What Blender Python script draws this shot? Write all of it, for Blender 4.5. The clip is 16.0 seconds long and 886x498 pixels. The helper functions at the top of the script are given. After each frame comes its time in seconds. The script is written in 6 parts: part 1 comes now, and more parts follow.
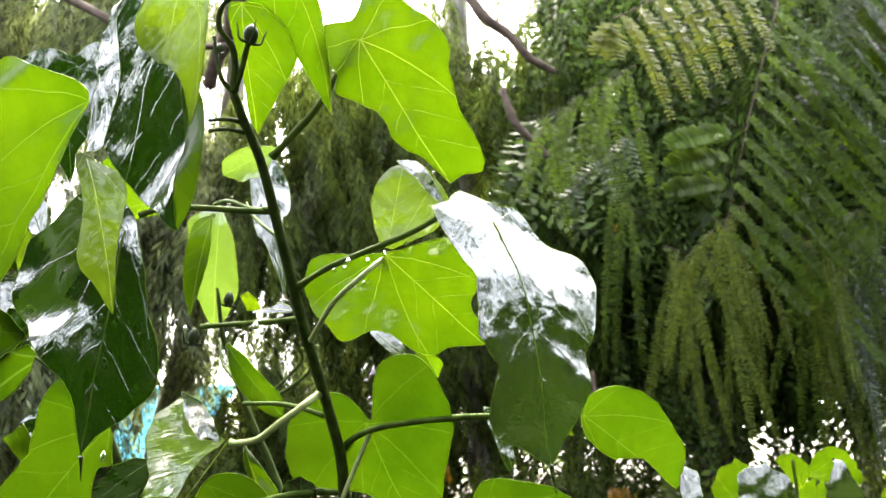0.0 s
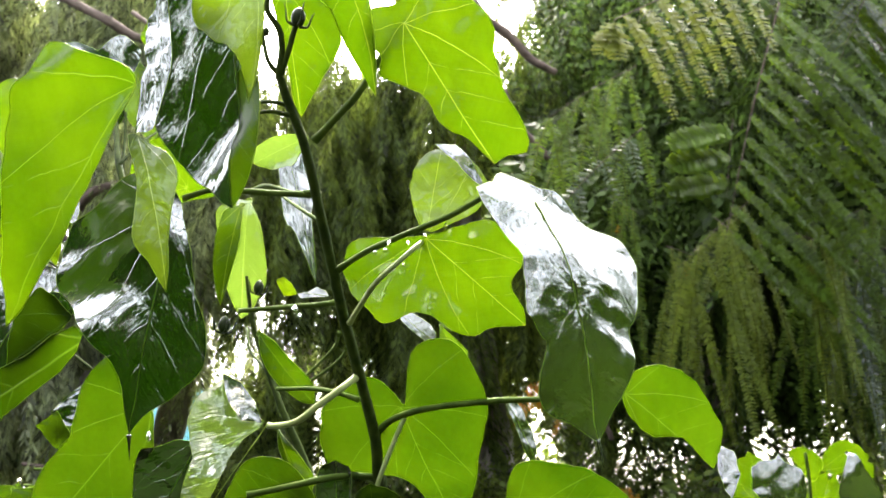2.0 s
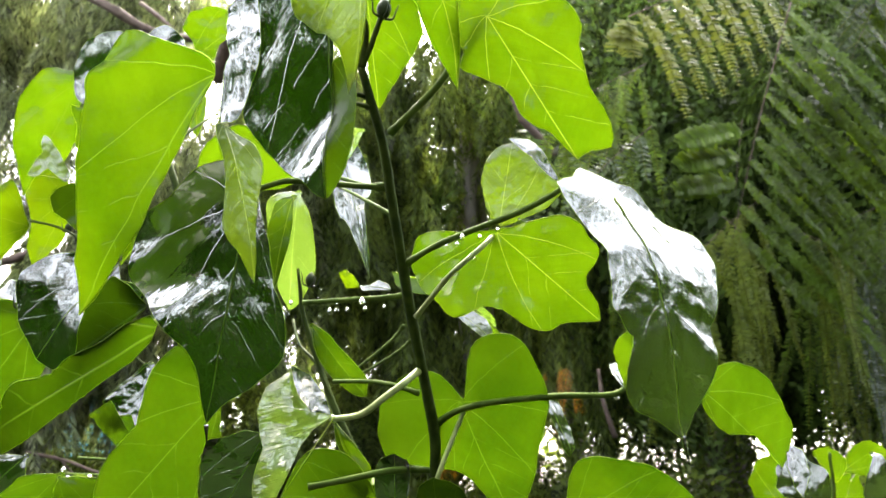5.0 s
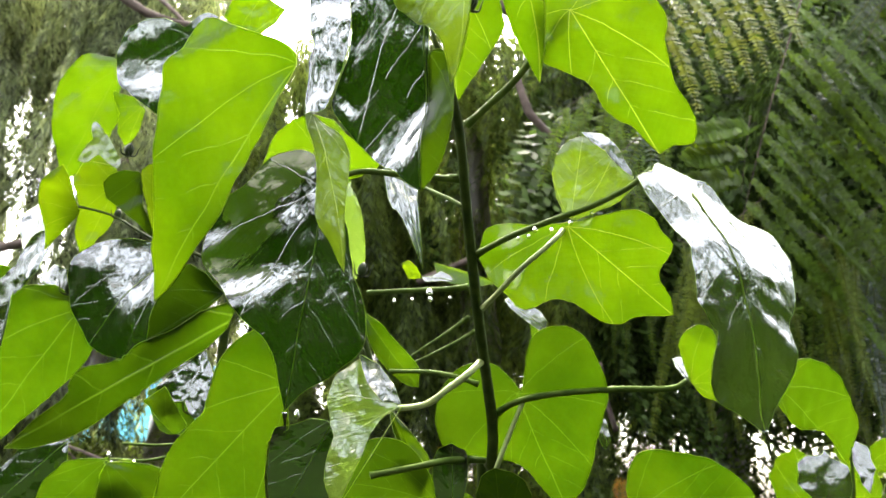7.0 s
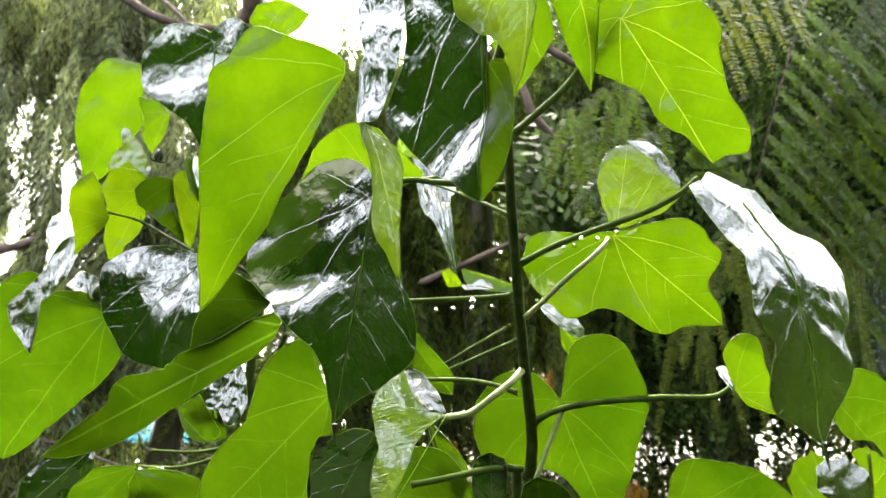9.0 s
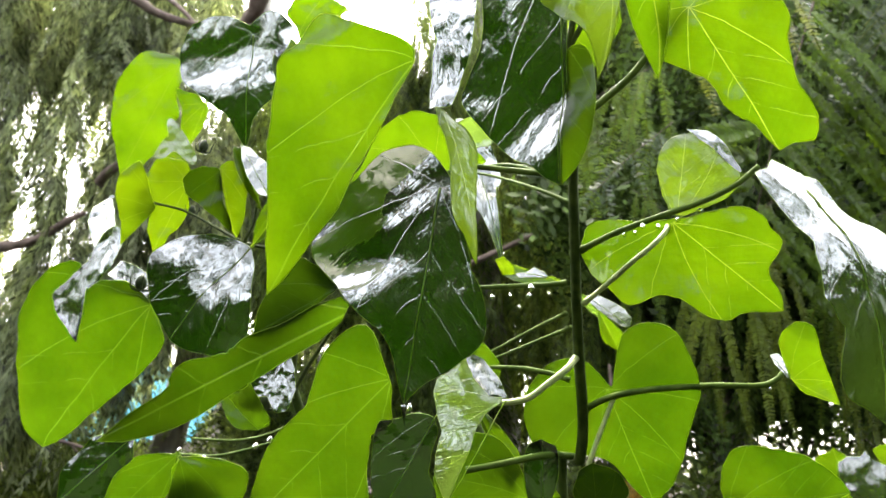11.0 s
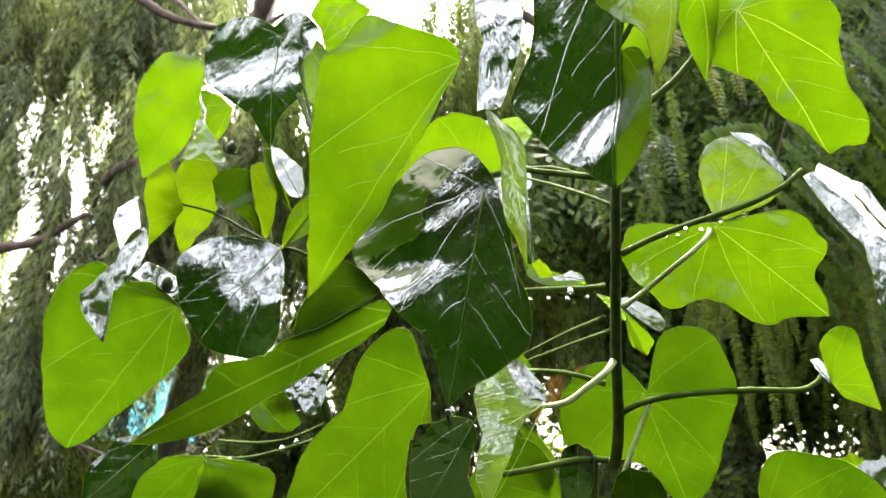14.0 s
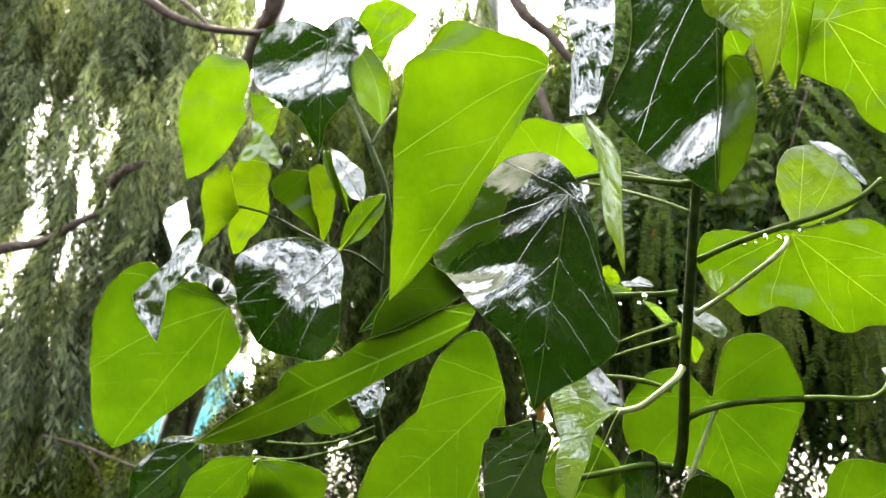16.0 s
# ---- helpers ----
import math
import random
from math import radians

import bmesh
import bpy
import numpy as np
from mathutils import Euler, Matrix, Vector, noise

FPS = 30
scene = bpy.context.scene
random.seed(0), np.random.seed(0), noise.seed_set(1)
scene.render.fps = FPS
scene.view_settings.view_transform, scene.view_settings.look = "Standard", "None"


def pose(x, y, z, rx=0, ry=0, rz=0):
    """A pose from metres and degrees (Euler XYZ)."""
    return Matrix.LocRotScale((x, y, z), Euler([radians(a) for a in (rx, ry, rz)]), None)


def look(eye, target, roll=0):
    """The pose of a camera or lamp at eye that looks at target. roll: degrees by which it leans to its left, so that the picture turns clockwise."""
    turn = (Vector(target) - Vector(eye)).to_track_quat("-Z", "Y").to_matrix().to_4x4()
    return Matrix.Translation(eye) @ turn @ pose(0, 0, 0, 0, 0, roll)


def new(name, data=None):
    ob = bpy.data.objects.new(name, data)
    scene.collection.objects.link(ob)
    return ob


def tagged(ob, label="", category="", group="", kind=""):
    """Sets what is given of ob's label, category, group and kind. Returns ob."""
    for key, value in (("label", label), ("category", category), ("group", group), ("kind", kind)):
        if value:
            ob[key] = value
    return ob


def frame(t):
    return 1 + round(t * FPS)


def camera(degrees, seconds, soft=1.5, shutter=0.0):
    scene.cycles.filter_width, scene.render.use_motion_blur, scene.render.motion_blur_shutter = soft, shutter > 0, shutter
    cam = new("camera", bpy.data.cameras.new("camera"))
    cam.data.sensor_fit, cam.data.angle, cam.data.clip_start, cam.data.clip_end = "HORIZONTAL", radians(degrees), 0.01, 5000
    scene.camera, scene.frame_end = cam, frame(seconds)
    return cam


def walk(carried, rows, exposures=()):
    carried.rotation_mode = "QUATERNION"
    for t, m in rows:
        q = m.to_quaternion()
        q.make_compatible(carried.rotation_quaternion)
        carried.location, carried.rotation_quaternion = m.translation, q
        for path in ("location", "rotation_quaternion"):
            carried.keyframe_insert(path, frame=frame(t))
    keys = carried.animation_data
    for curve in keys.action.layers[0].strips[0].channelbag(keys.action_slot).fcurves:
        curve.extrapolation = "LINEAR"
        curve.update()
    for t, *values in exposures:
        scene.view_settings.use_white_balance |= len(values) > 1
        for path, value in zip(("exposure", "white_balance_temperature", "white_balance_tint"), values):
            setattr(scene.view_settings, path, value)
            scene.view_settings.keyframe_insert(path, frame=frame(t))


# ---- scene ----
# camera -----------------------------------------------------------------
cam = camera(60.0, 16.0, soft=1.5)
cam.data.dof.use_dof, cam.data.dof.focus_distance, cam.data.dof.aperture_fstop = True, 0.48, 19.0
PATH = [
    (0, 0.1117, 0.0050, 1.5104, 108.864, 1.531, 1.015),
    (0.5, 0.1075, 0.0027, 1.5084, 108.890, 1.266, 0.986),
    (1, 0.0885, 0.0060, 1.5080, 108.835, 0.724, 0.501),
    (1.5, 0.0787, 0.0054, 1.5020, 109.047, 1.554, 0.654),
    (2, 0.0870, 0.0034, 1.4981, 109.043, 1.689, 0.959),
    (2.5, 0.0847, 0.0034, 1.4993, 108.752, 0.911, 0.785),
    (3, 0.0746, 0.0065, 1.5005, 108.757, 0.931, 0.759),
    (3.5, 0.0620, 0.0043, 1.4971, 108.674, 0.841, 0.667),
    (4, 0.0528, 0.0048, 1.4981, 108.921, 1.379, 0.925),
    (6.5, 0.0181, 0.0012, 1.4987, 108.126, 0.057, 0.401),
    (7, 0.0004, 0.0010, 1.4983, 108.068, 0.105, 0.383),
    (7.5, -0.0098, 0.0026, 1.5005, 108.088, 0.168, 0.412),
    (8, -0.0230, 0.0049, 1.5022, 108.126, 0.047, 0.323),
    (8.5, -0.0234, 0.0035, 1.5051, 108.117, 0.142, 0.430),
    (11, -0.0639, -0.0012, 1.4938, 108.176, -0.191, 0.373),
    (11.5, -0.0708, 0.0007, 1.4950, 108.212, -0.322, 0.401),
    (12, -0.0697, 0.0029, 1.5008, 108.198, -0.376, 0.442),
    (12.5, -0.0653, 0.0036, 1.5044, 108.185, -0.391, 0.494),
    (13, -0.0686, 0.0013, 1.5015, 108.221, -0.397, 0.505),
    (13.5, -0.0777, 0.0026, 1.4983, 108.256, -0.458, 0.470),
    (14, -0.0875, 0.0009, 1.4953, 108.280, -0.428, 0.461),
    (14.5, -0.1023, -0.0000, 1.4935, 108.382, -0.611, 0.336),
    (15, -0.1170, -0.0007, 1.4922, 108.609, -1.028, 0.162),
    (15.5, -0.1250, -0.0003, 1.4946, 108.574, -0.975, 0.235),
    (16, -0.1353, -0.0012, 1.4926, 108.714, -1.180, 0.241),
]
EXPOSURE = 3.95
walk(cam, [(r[0], pose(*r[1:])) for r in PATH], [(0.0, EXPOSURE, 6950, 8), (16.0, EXPOSURE, 6950, 8)])

# sky and light ----------------------------------------------------------
SUN_UP, SUN_TURN = radians(56), radians(-6)
world = bpy.data.worlds.new("overcast_sky")
scene.world = world
world.use_nodes = True
wn = world.node_tree
sky = wn.nodes.new("ShaderNodeTexSky")
sky.sky_type, sky.sun_disc = "NISHITA", False
sky.sun_elevation, sky.sun_rotation, sky.dust_density, sky.air_density = SUN_UP, SUN_TURN, 6.0, 1.0
pale = wn.nodes.new("ShaderNodeHueSaturation")
pale.inputs["Saturation"].default_value = 0.45
wn.links.new(sky.outputs[0], pale.inputs["Color"])
wn.links.new(pale.outputs[0], wn.nodes["Background"].inputs[0])
wn.nodes["Background"].inputs[1].default_value = 0.15
sun = new("sun", bpy.data.lights.new("sun", "SUN"))
sun.data.energy, sun.data.angle, sun.data.color = 1.05, radians(50), (1.0, 0.97, 0.9)
sun.matrix_world = look((math.sin(SUN_TURN) * 9, math.cos(SUN_TURN) * 9, 1.5 + 9 * math.tan(SUN_UP)), (0, 0.5, 1.5))


# materials --------------------------------------------------------------
def shader(name):
    m = bpy.data.materials.new(name)
    m.use_nodes = True
    t = m.node_tree
    return m, t, t.nodes["Principled BSDF"], t.nodes["Material Output"]


def tinted(t, scale, a, b, detail=4.0, stretch=None):
    """Noise between two colours, in world size."""
    geo, n, r = t.nodes.new("ShaderNodeNewGeometry"), t.nodes.new("ShaderNodeTexNoise"), t.nodes.new("ShaderNodeValToRGB")
    n.inputs["Scale"].default_value, n.inputs["Detail"].default_value = scale, detail
    src = geo.outputs["Position"]
    if stretch:
        mp = t.nodes.new("ShaderNodeMapping")
        mp.inputs["Scale"].default_value = stretch
        t.links.new(src, mp.inputs[0])
        src = mp.outputs[0]
    t.links.new(src, n.inputs["Vector"])
    r.color_ramp.elements[0].position, r.color_ramp.elements[1].position = 0.32, 0.68
    r.color_ramp.elements[0].color, r.color_ramp.elements[1].color = (*a, 1), (*b, 1)
    t.links.new(n.outputs["Fac"], r.inputs[0])
    return r.outputs[0], src


def bumped(t, bsdf, src, scale, strength, distance=0.001, detail=3.0):
    n, b = t.nodes.new("ShaderNodeTexNoise"), t.nodes.new("ShaderNodeBump")
    n.inputs["Scale"].default_value, n.inputs["Detail"].default_value = scale, detail
    b.inputs["Strength"].default_value, b.inputs["Distance"].default_value = strength, distance
    t.links.new(src, n.inputs["Vector"])
    t.links.new(n.outputs["Fac"], b.inputs["Height"])
    t.links.new(b.outputs[0], bsdf.inputs["Normal"])
    return b


def sums(t):
    """A short hand for arithmetic nodes of the tree t."""
    def do(op, *values):
        n = t.nodes.new("ShaderNodeMath")
        n.operation = op
        for i, v in enumerate(values):
            if isinstance(v, (int, float)):
                n.inputs[i].default_value = v
            else:
                t.links.new(v, n.inputs[i])
        return n.outputs[0]
    return do


def vein_share(t):
    """1 on a vein, 0 between: midrib, palmate pairs from the base and side veins, from the blade's own length and breadth."""
    do = sums(t)
    uv, cut, nz = t.nodes.new("ShaderNodeUVMap"), t.nodes.new("ShaderNodeSeparateXYZ"), t.nodes.new("ShaderNodeTexNoise")
    uv.uv_map = "blade"
    nz.inputs["Scale"].default_value, nz.inputs["Detail"].default_value = 6.0, 3.0
    t.links.new(uv.outputs[0], nz.inputs["Vector"])
    t.links.new(uv.outputs[0], cut.inputs[0])
    sway = do("MULTIPLY", do("SUBTRACT", nz.outputs["Fac"], 0.5), 0.075)
    u, v = cut.outputs[0], do("ABSOLUTE", cut.outputs[1])
    u = do("ADD", u, sway)
    r = do("SQRT", do("ADD", do("MULTIPLY", u, u), do("MULTIPLY", v, v)))
    turn = do("ADD", do("ADD", do("ARCTAN2", v, u), do("MULTIPLY", sway, 0.9)), do("MULTIPLY", r, 0.22))

    def line(d, w):
        m = t.nodes.new("ShaderNodeMapRange")
        m.interpolation_type = "SMOOTHSTEP"
        m.inputs["From Min"].default_value, m.inputs["From Max"].default_value = w * 0.35, w
        m.inputs["To Min"].default_value, m.inputs["To Max"].default_value = 1, 0
        t.links.new(d, m.inputs[0])
        return m.outputs[0]

    got = do("MULTIPLY", line(v, 0.0038), do("GREATER_THAN", u, 0))
    for k, (deg, w) in enumerate(((34, 0.0029), (72, 0.0027), (118, 0.0024))):
        got = do("MAXIMUM", got, line(do("MULTIPLY", do("ABSOLUTE", do("SUBTRACT", turn, radians(deg))), r), w))
    along = do("SUBTRACT", u, do("MULTIPLY", v, 1.05))
    n = do("DIVIDE", do("SUBTRACT", along, 0.30), 0.19)
    d = do("MULTIPLY", do("ABSOLUTE", do("SUBTRACT", n, do("ROUND", n))), 0.13)
    side = do("MULTIPLY", line(d, 0.0032), do("MULTIPLY", do("GREATER_THAN", along, 0.22), do("LESS_THAN", along, 0.8)))
    patchy = do("MINIMUM", do("MAXIMUM", do("MULTIPLY", do("SUBTRACT", nz.outputs["Fac"], 0.40), 6.0), 0.0), 1.0)
    got = do("MAXIMUM", got, do("MULTIPLY", do("MULTIPLY", side, patchy), 0.6))
    # finer cross veins between
    m = do("DIVIDE", do("ADD", u, do("MULTIPLY", v, 0.8)), 0.045)
    fine = line(do("MULTIPLY", do("ABSOLUTE", do("SUBTRACT", m, do("ROUND", m))), 0.045), 0.005)
    comb, ribs = t.nodes.new("ShaderNodeCombineXYZ"), t.nodes.new("ShaderNodeTexNoise")
    t.links.new(do("MULTIPLY", along, 38.0), comb.inputs[0])
    t.links.new(do("MULTIPLY", cut.outputs[1], 5.0), comb.inputs[1])
    ribs.inputs["Scale"].default_value, ribs.inputs["Detail"].default_value = 0.55, 2.5
    t.links.new(comb.outputs[0], ribs.inputs["Vector"])
    broken = do("MULTIPLY", ribs.outputs["Fac"], do("ADD", patchy, 0.25))
    return do("MAXIMUM", got, do("MULTIPLY", fine, 0.025)), broken


def blend(t, share, a, colour):
    n = t.nodes.new("ShaderNodeMix")
    n.data_type = "RGBA"
    t.links.new(share, n.inputs["Factor"])
    t.links.new(a, n.inputs["A"])
    n.inputs["B"].default_value = (*colour, 1)
    return n.outputs["Result"]


def leaf_material(name, a, b, through_a, through_b, share, rough, wet, bump, vary=0.0, veins=None, grain=120.0, gleam=2.3, ribbed=0.3, blur=0.05):
    m, t, bsdf, out = shader(name)
    col, src = tinted(t, 5.0 if vary else 26.0, a, b)
    thr, _ = tinted(t, 4.0 if vary else 18.0, through_a, through_b)
    info = t.nodes.new("ShaderNodeNewGeometry").outputs["Random Per Island"] if vary else t.nodes.new("ShaderNodeObjectInfo").outputs["Random"]
    mr = t.nodes.new("ShaderNodeMapRange")
    mr.inputs["To Min"].default_value, mr.inputs["To Max"].default_value = 1 - (vary or 0.13), 1 + (vary or 0.13)
    t.links.new(info, mr.inputs[0])
    both = []
    for c in (col, thr):
        h = t.nodes.new("ShaderNodeHueSaturation")
        t.links.new(mr.outputs[0], h.inputs["Value"])
        t.links.new(c, h.inputs["Color"])
        both.append(h.outputs[0])
    col, thr = both
    bmp = bumped(t, bsdf, src, grain, bump, 0.144 / grain, 2.0)
    if veins:
        on, ribs = vein_share(t)
        col, thr = blend(t, on, col, veins[0]), blend(t, on, thr, veins[1])
        ridge = t.nodes.new("ShaderNodeBump")
        ridge.inputs["Strength"].default_value, ridge.inputs["Distance"].default_value = 0.6, 0.0006
        t.links.new(on, ridge.inputs["Height"])
        quilt = t.nodes.new("ShaderNodeBump")
        quilt.inputs["Strength"].default_value, quilt.inputs["Distance"].default_value = ribbed, 0.0016
        t.links.new(ribs, quilt.inputs["Height"])
        t.links.new(quilt.outputs[0], ridge.inputs["Normal"])
        t.links.new(ridge.outputs[0], bmp.inputs["Normal"])
    t.links.new(col, bsdf.inputs["Base Color"])
    bsdf.inputs["Roughness"].default_value = rough
    bsdf.inputs["Coat Weight"].default_value = wet
    bsdf.inputs["Specular IOR Level"].default_value = 0.04 if vary else 0.04
    bsdf.inputs["Coat Roughness"].default_value = blur
    bsdf.inputs["Coat IOR"].default_value = gleam
    t.links.new(bmp.outputs[0], bsdf.inputs["Coat Normal"])
    tr, mix = t.nodes.new("ShaderNodeBsdfTranslucent"), t.nodes.new("ShaderNodeMixShader")
    t.links.new(thr, tr.inputs["Color"])
    mix.inputs[0].default_value = share
    t.links.new(bsdf.outputs[0], mix.inputs[1])
    t.links.new(tr.outputs[0], mix.inputs[2])
    t.links.new(mix.outputs[0], out.inputs["Surface"])
    return m


def plain_material(name, a, b, scale, rough, bump, bscale, stretch=None, metal=0.0, distance=0.004, shine=0.08):
    m, t, bsdf, out = shader(name)
    col, src = tinted(t, scale, a, b, stretch=stretch)
    t.links.new(col, bsdf.inputs["Base Color"])
    bsdf.inputs["Roughness"].default_value, bsdf.inputs["Metallic"].default_value = rough, metal
    bsdf.inputs["Specular IOR Level"].default_value = shine
    bumped(t, bsdf, src, bscale, bump, distance)
    return m


young = leaf_material("young_leaf", (0.0260, 0.0583, 0.0022), (0.0433, 0.0910, 0.0039), (0.0263, 0.0591, 0.0007), (0.0480, 0.0907, 0.0012), 0.60, 0.45, 0.22, 0.10, veins=((0.050, 0.080, 0.012), (0.105, 0.150, 0.012)), ribbed=0.12)
smooth = leaf_material("smooth_young_leaf", (0.0260, 0.0583, 0.0022), (0.0433, 0.0910, 0.0039), (0.0263, 0.0591, 0.0007), (0.0480, 0.0907, 0.0012), 0.60, 0.45, 0.22, 0.10, veins=((0.038, 0.074, 0.006), (0.056, 0.100, 0.004)), ribbed=0.12)
# Young leaf's green dimmed: shade on the lower leaves is put into the colour.
dim_green = leaf_material("dim_green_leaf", (0.0147, 0.0331, 0.0014), (0.0281, 0.0533, 0.0027), (0.0127, 0.0323, 0.0005), (0.0247, 0.0524, 0.0009), 0.60, 0.45, 0.22, 0.10, veins=((0.030, 0.058, 0.006), (0.042, 0.078, 0.004)), ribbed=0.12)
# Glossy deep green, with shade from overlapping leaves put into the colour too.
dark_glossy = leaf_material("dark_glossy_leaf", (0.0015, 0.0085, 0.0004), (0.0024, 0.0120, 0.0006), (0.0028, 0.0125, 0.0002), (0.0045, 0.0175, 0.0003), 0.25, 0.30, 1.0, 0.14, veins=((0.010, 0.020, 0.003), (0.010, 0.020, 0.002)), gleam=3.4, ribbed=0.17)
# Only for a folded margin: the doubled blade's dimness is put into the colour.
deep = leaf_material("dim_fold_leaf", (0.0090, 0.0260, 0.0010), (0.0130, 0.0340, 0.0015), (0.0065, 0.0170, 0.0003), (0.0095, 0.0220, 0.0004), 0.50, 0.45, 0.22, 0.14, veins=((0.014, 0.034, 0.002), (0.010, 0.024, 0.001)), ribbed=0.12)
# Young leaf with extra light in its colour, against shade from other leaves.
bright_young = leaf_material("bright_young_leaf", (0.0387, 0.0740, 0.0029), (0.0650, 0.1144, 0.0051), (0.0459, 0.0857, 0.0010), (0.0812, 0.1344, 0.0015), 0.60, 0.45, 0.22, 0.10, veins=((0.060, 0.100, 0.012), (0.115, 0.160, 0.012)), ribbed=0.12)
satin = leaf_material("satin_leaf", (0.0396, 0.0706, 0.0158), (0.0572, 0.0926, 0.0246), (0.0673, 0.1267, 0.0095), (0.0871, 0.1426, 0.0158), 0.45, 0.26, 1.0, 0.34, veins=((0.08, 0.12, 0.035), (0.13, 0.19, 0.03)), gleam=3.0)
sheen = leaf_material("sheen_leaf", (0.0100, 0.0210, 0.0050), (0.0160, 0.0300, 0.0080), (0.0110, 0.0250, 0.0020), (0.0160, 0.0330, 0.0030), 0.30, 0.30, 1.0, 0.65, veins=((0.05, 0.08, 0.02), (0.04, 0.06, 0.01)), grain=260.0, gleam=3.7, ribbed=0.12, blur=0.12)
lush = leaf_material("lush_leaf", (0.0299, 0.0563, 0.0062), (0.0405, 0.0686, 0.0088), (0.0493, 0.0880, 0.0026), (0.0616, 0.1012, 0.0040), 0.58, 0.30, 0.6, 0.40, veins=((0.07, 0.11, 0.02), (0.12, 0.17, 0.02)))
VEIN = leaf_material("leaf_vein", (0.1168, 0.1946, 0.0291), (0.1557, 0.2237, 0.0389), (0.2086, 0.2831, 0.0224), (0.2383, 0.3128, 0.0298), 0.5, 0.4, 0.2, 0.1)
STALK = plain_material("green_stalk", (0.018, 0.030, 0.007), (0.042, 0.062, 0.013), 90.0, 0.7, 0.3, 500.0, distance=0.0004, shine=0.06)
FRESH_STALK = plain_material("fresh_stalk", (0.034, 0.060, 0.010), (0.072, 0.110, 0.020), 90.0, 0.75, 0.3, 500.0, distance=0.0004, shine=0.05)
PALE = plain_material("pale_stalk", (0.17, 0.22, 0.075), (0.28, 0.33, 0.125), 120.0, 0.5, 0.3, 500.0, distance=0.0004, shine=0.2)
BUD = plain_material("bud_skin", (0.012, 0.018, 0.007), (0.022, 0.034, 0.010), 150.0, 0.45, 0.3, 600.0, distance=0.0004)
BARK = plain_material("bark", (0.035, 0.028, 0.020), (0.16, 0.135, 0.10), 9.0, 0.38, 0.9, 14.0, (1, 1, 0.25), distance=0.03, shine=0.5)
BRANCH = plain_material("smooth_bark", (0.06, 0.045, 0.035), (0.12, 0.09, 0.075), 14.0, 0.8, 0.5, 40.0, distance=0.008)
# Darker than real earth, in place of shade, to dim its mirror image.
EARTH = plain_material("earth", (0.0030, 0.0044, 0.0012), (0.0065, 0.0085, 0.0025), 2.5, 0.95, 0.8, 20.0, distance=0.03)
SHEET = plain_material("blue_sheet", (0.035, 0.13, 0.17), (0.06, 0.19, 0.24), 3.0, 0.95, 0.2, 30.0, shine=0.0)
PLASTER = plain_material("plaster", (0.08, 0.075, 0.06), (0.13, 0.12, 0.10), 2.0, 0.9, 0.3, 60.0)
FEATHER = leaf_material("feathery_leaf", (0.0325, 0.0511, 0.0113), (0.0541, 0.0750, 0.0178), (0.0734, 0.1066, 0.0126), (0.1190, 0.1554, 0.0220), 0.5, 0.5, 0.03, 0.15, 0.75)
# Paler than FEATHER: haze and wet sheen are put into the colour.
HAZY = leaf_material("hazed_weeping_leaf", (0.0743, 0.0928, 0.0435), (0.1338, 0.1486, 0.0814), (0.1264, 0.1592, 0.0473), (0.2230, 0.2587, 0.0795), 0.5, 0.5, 0.05, 0.15, 0.8)
SHADE = leaf_material("shade_leaf", (0.0281, 0.0492, 0.0105), (0.0482, 0.0757, 0.0175), (0.0402, 0.0757, 0.0105), (0.0643, 0.1060, 0.0175), 0.4, 0.55, 0.03, 0.15, 0.75)
# Darkened foliage, for unseen trees that the glossy leaves mirror.
DIM_FOLIAGE = leaf_material("dim_foliage", (0.0075, 0.0125, 0.0022), (0.0130, 0.0190, 0.0036), (0.0100, 0.0180, 0.0020), (0.0160, 0.0250, 0.0036), 0.4, 0.6, 0.04, 0.15, 0.6)
DARK_FROND = leaf_material("wet_frond", (0.0227, 0.0448, 0.0045), (0.0667, 0.1166, 0.0128), (0.0612, 0.1089, 0.0055), (0.1593, 0.2591, 0.0139), 0.5, 0.45, 0.02, 0.15, 0.35)
BLUE_FEATHER = leaf_material("bluish_feathery_leaf", (0.0212, 0.0395, 0.0114), (0.0310, 0.0521, 0.0162), (0.0331, 0.0565, 0.0112), (0.0410, 0.0652, 0.0134), 0.40, 0.40, 0.15, 0.15, 0.25)
# Pale frond green, with the light on it put into the colour.
PALE_FEATHER = leaf_material("pale_feathery_leaf", (0.0821, 0.1026, 0.0140), (0.1149, 0.1313, 0.0241), (0.1180, 0.1463, 0.0140), (0.1463, 0.1746, 0.0208), 0.45, 0.45, 0.1, 0.15, 0.2)
OLIVE_FROND = leaf_material("olive_feathery_leaf", (0.0537, 0.0800, 0.0090), (0.0900, 0.1225, 0.0156), (0.0950, 0.1350, 0.0102), (0.1438, 0.1900, 0.0162), 0.45, 0.45, 0.03, 0.15, 0.3)
DRY = leaf_material("dry_leaf", (0.16, 0.06, 0.005), (0.26, 0.13, 0.01), (0.25, 0.11, 0.008), (0.32, 0.17, 0.012), 0.4, 0.6, 0.1, 0.2, 0.4)
WATER, _t, _b, _o = shader("water")
_b.inputs["Base Color"].default_value = (1, 1, 1, 1)
_b.inputs["Roughness"].default_value, _b.inputs["IOR"].default_value, _b.inputs["Transmission Weight"].default_value = 0.02, 1.33, 1.0


# helpers for building ---------------------------------------------------
def mesh_of(name, verts, faces, material, smooth=True):
    me = bpy.data.meshes.new(name)
    me.from_pydata([tuple(v) for v in verts], [], faces)
    if smooth:
        me.polygons.foreach_set("use_smooth", [True] * len(me.polygons))
    me.materials.append(material)
    me.update()
    return me


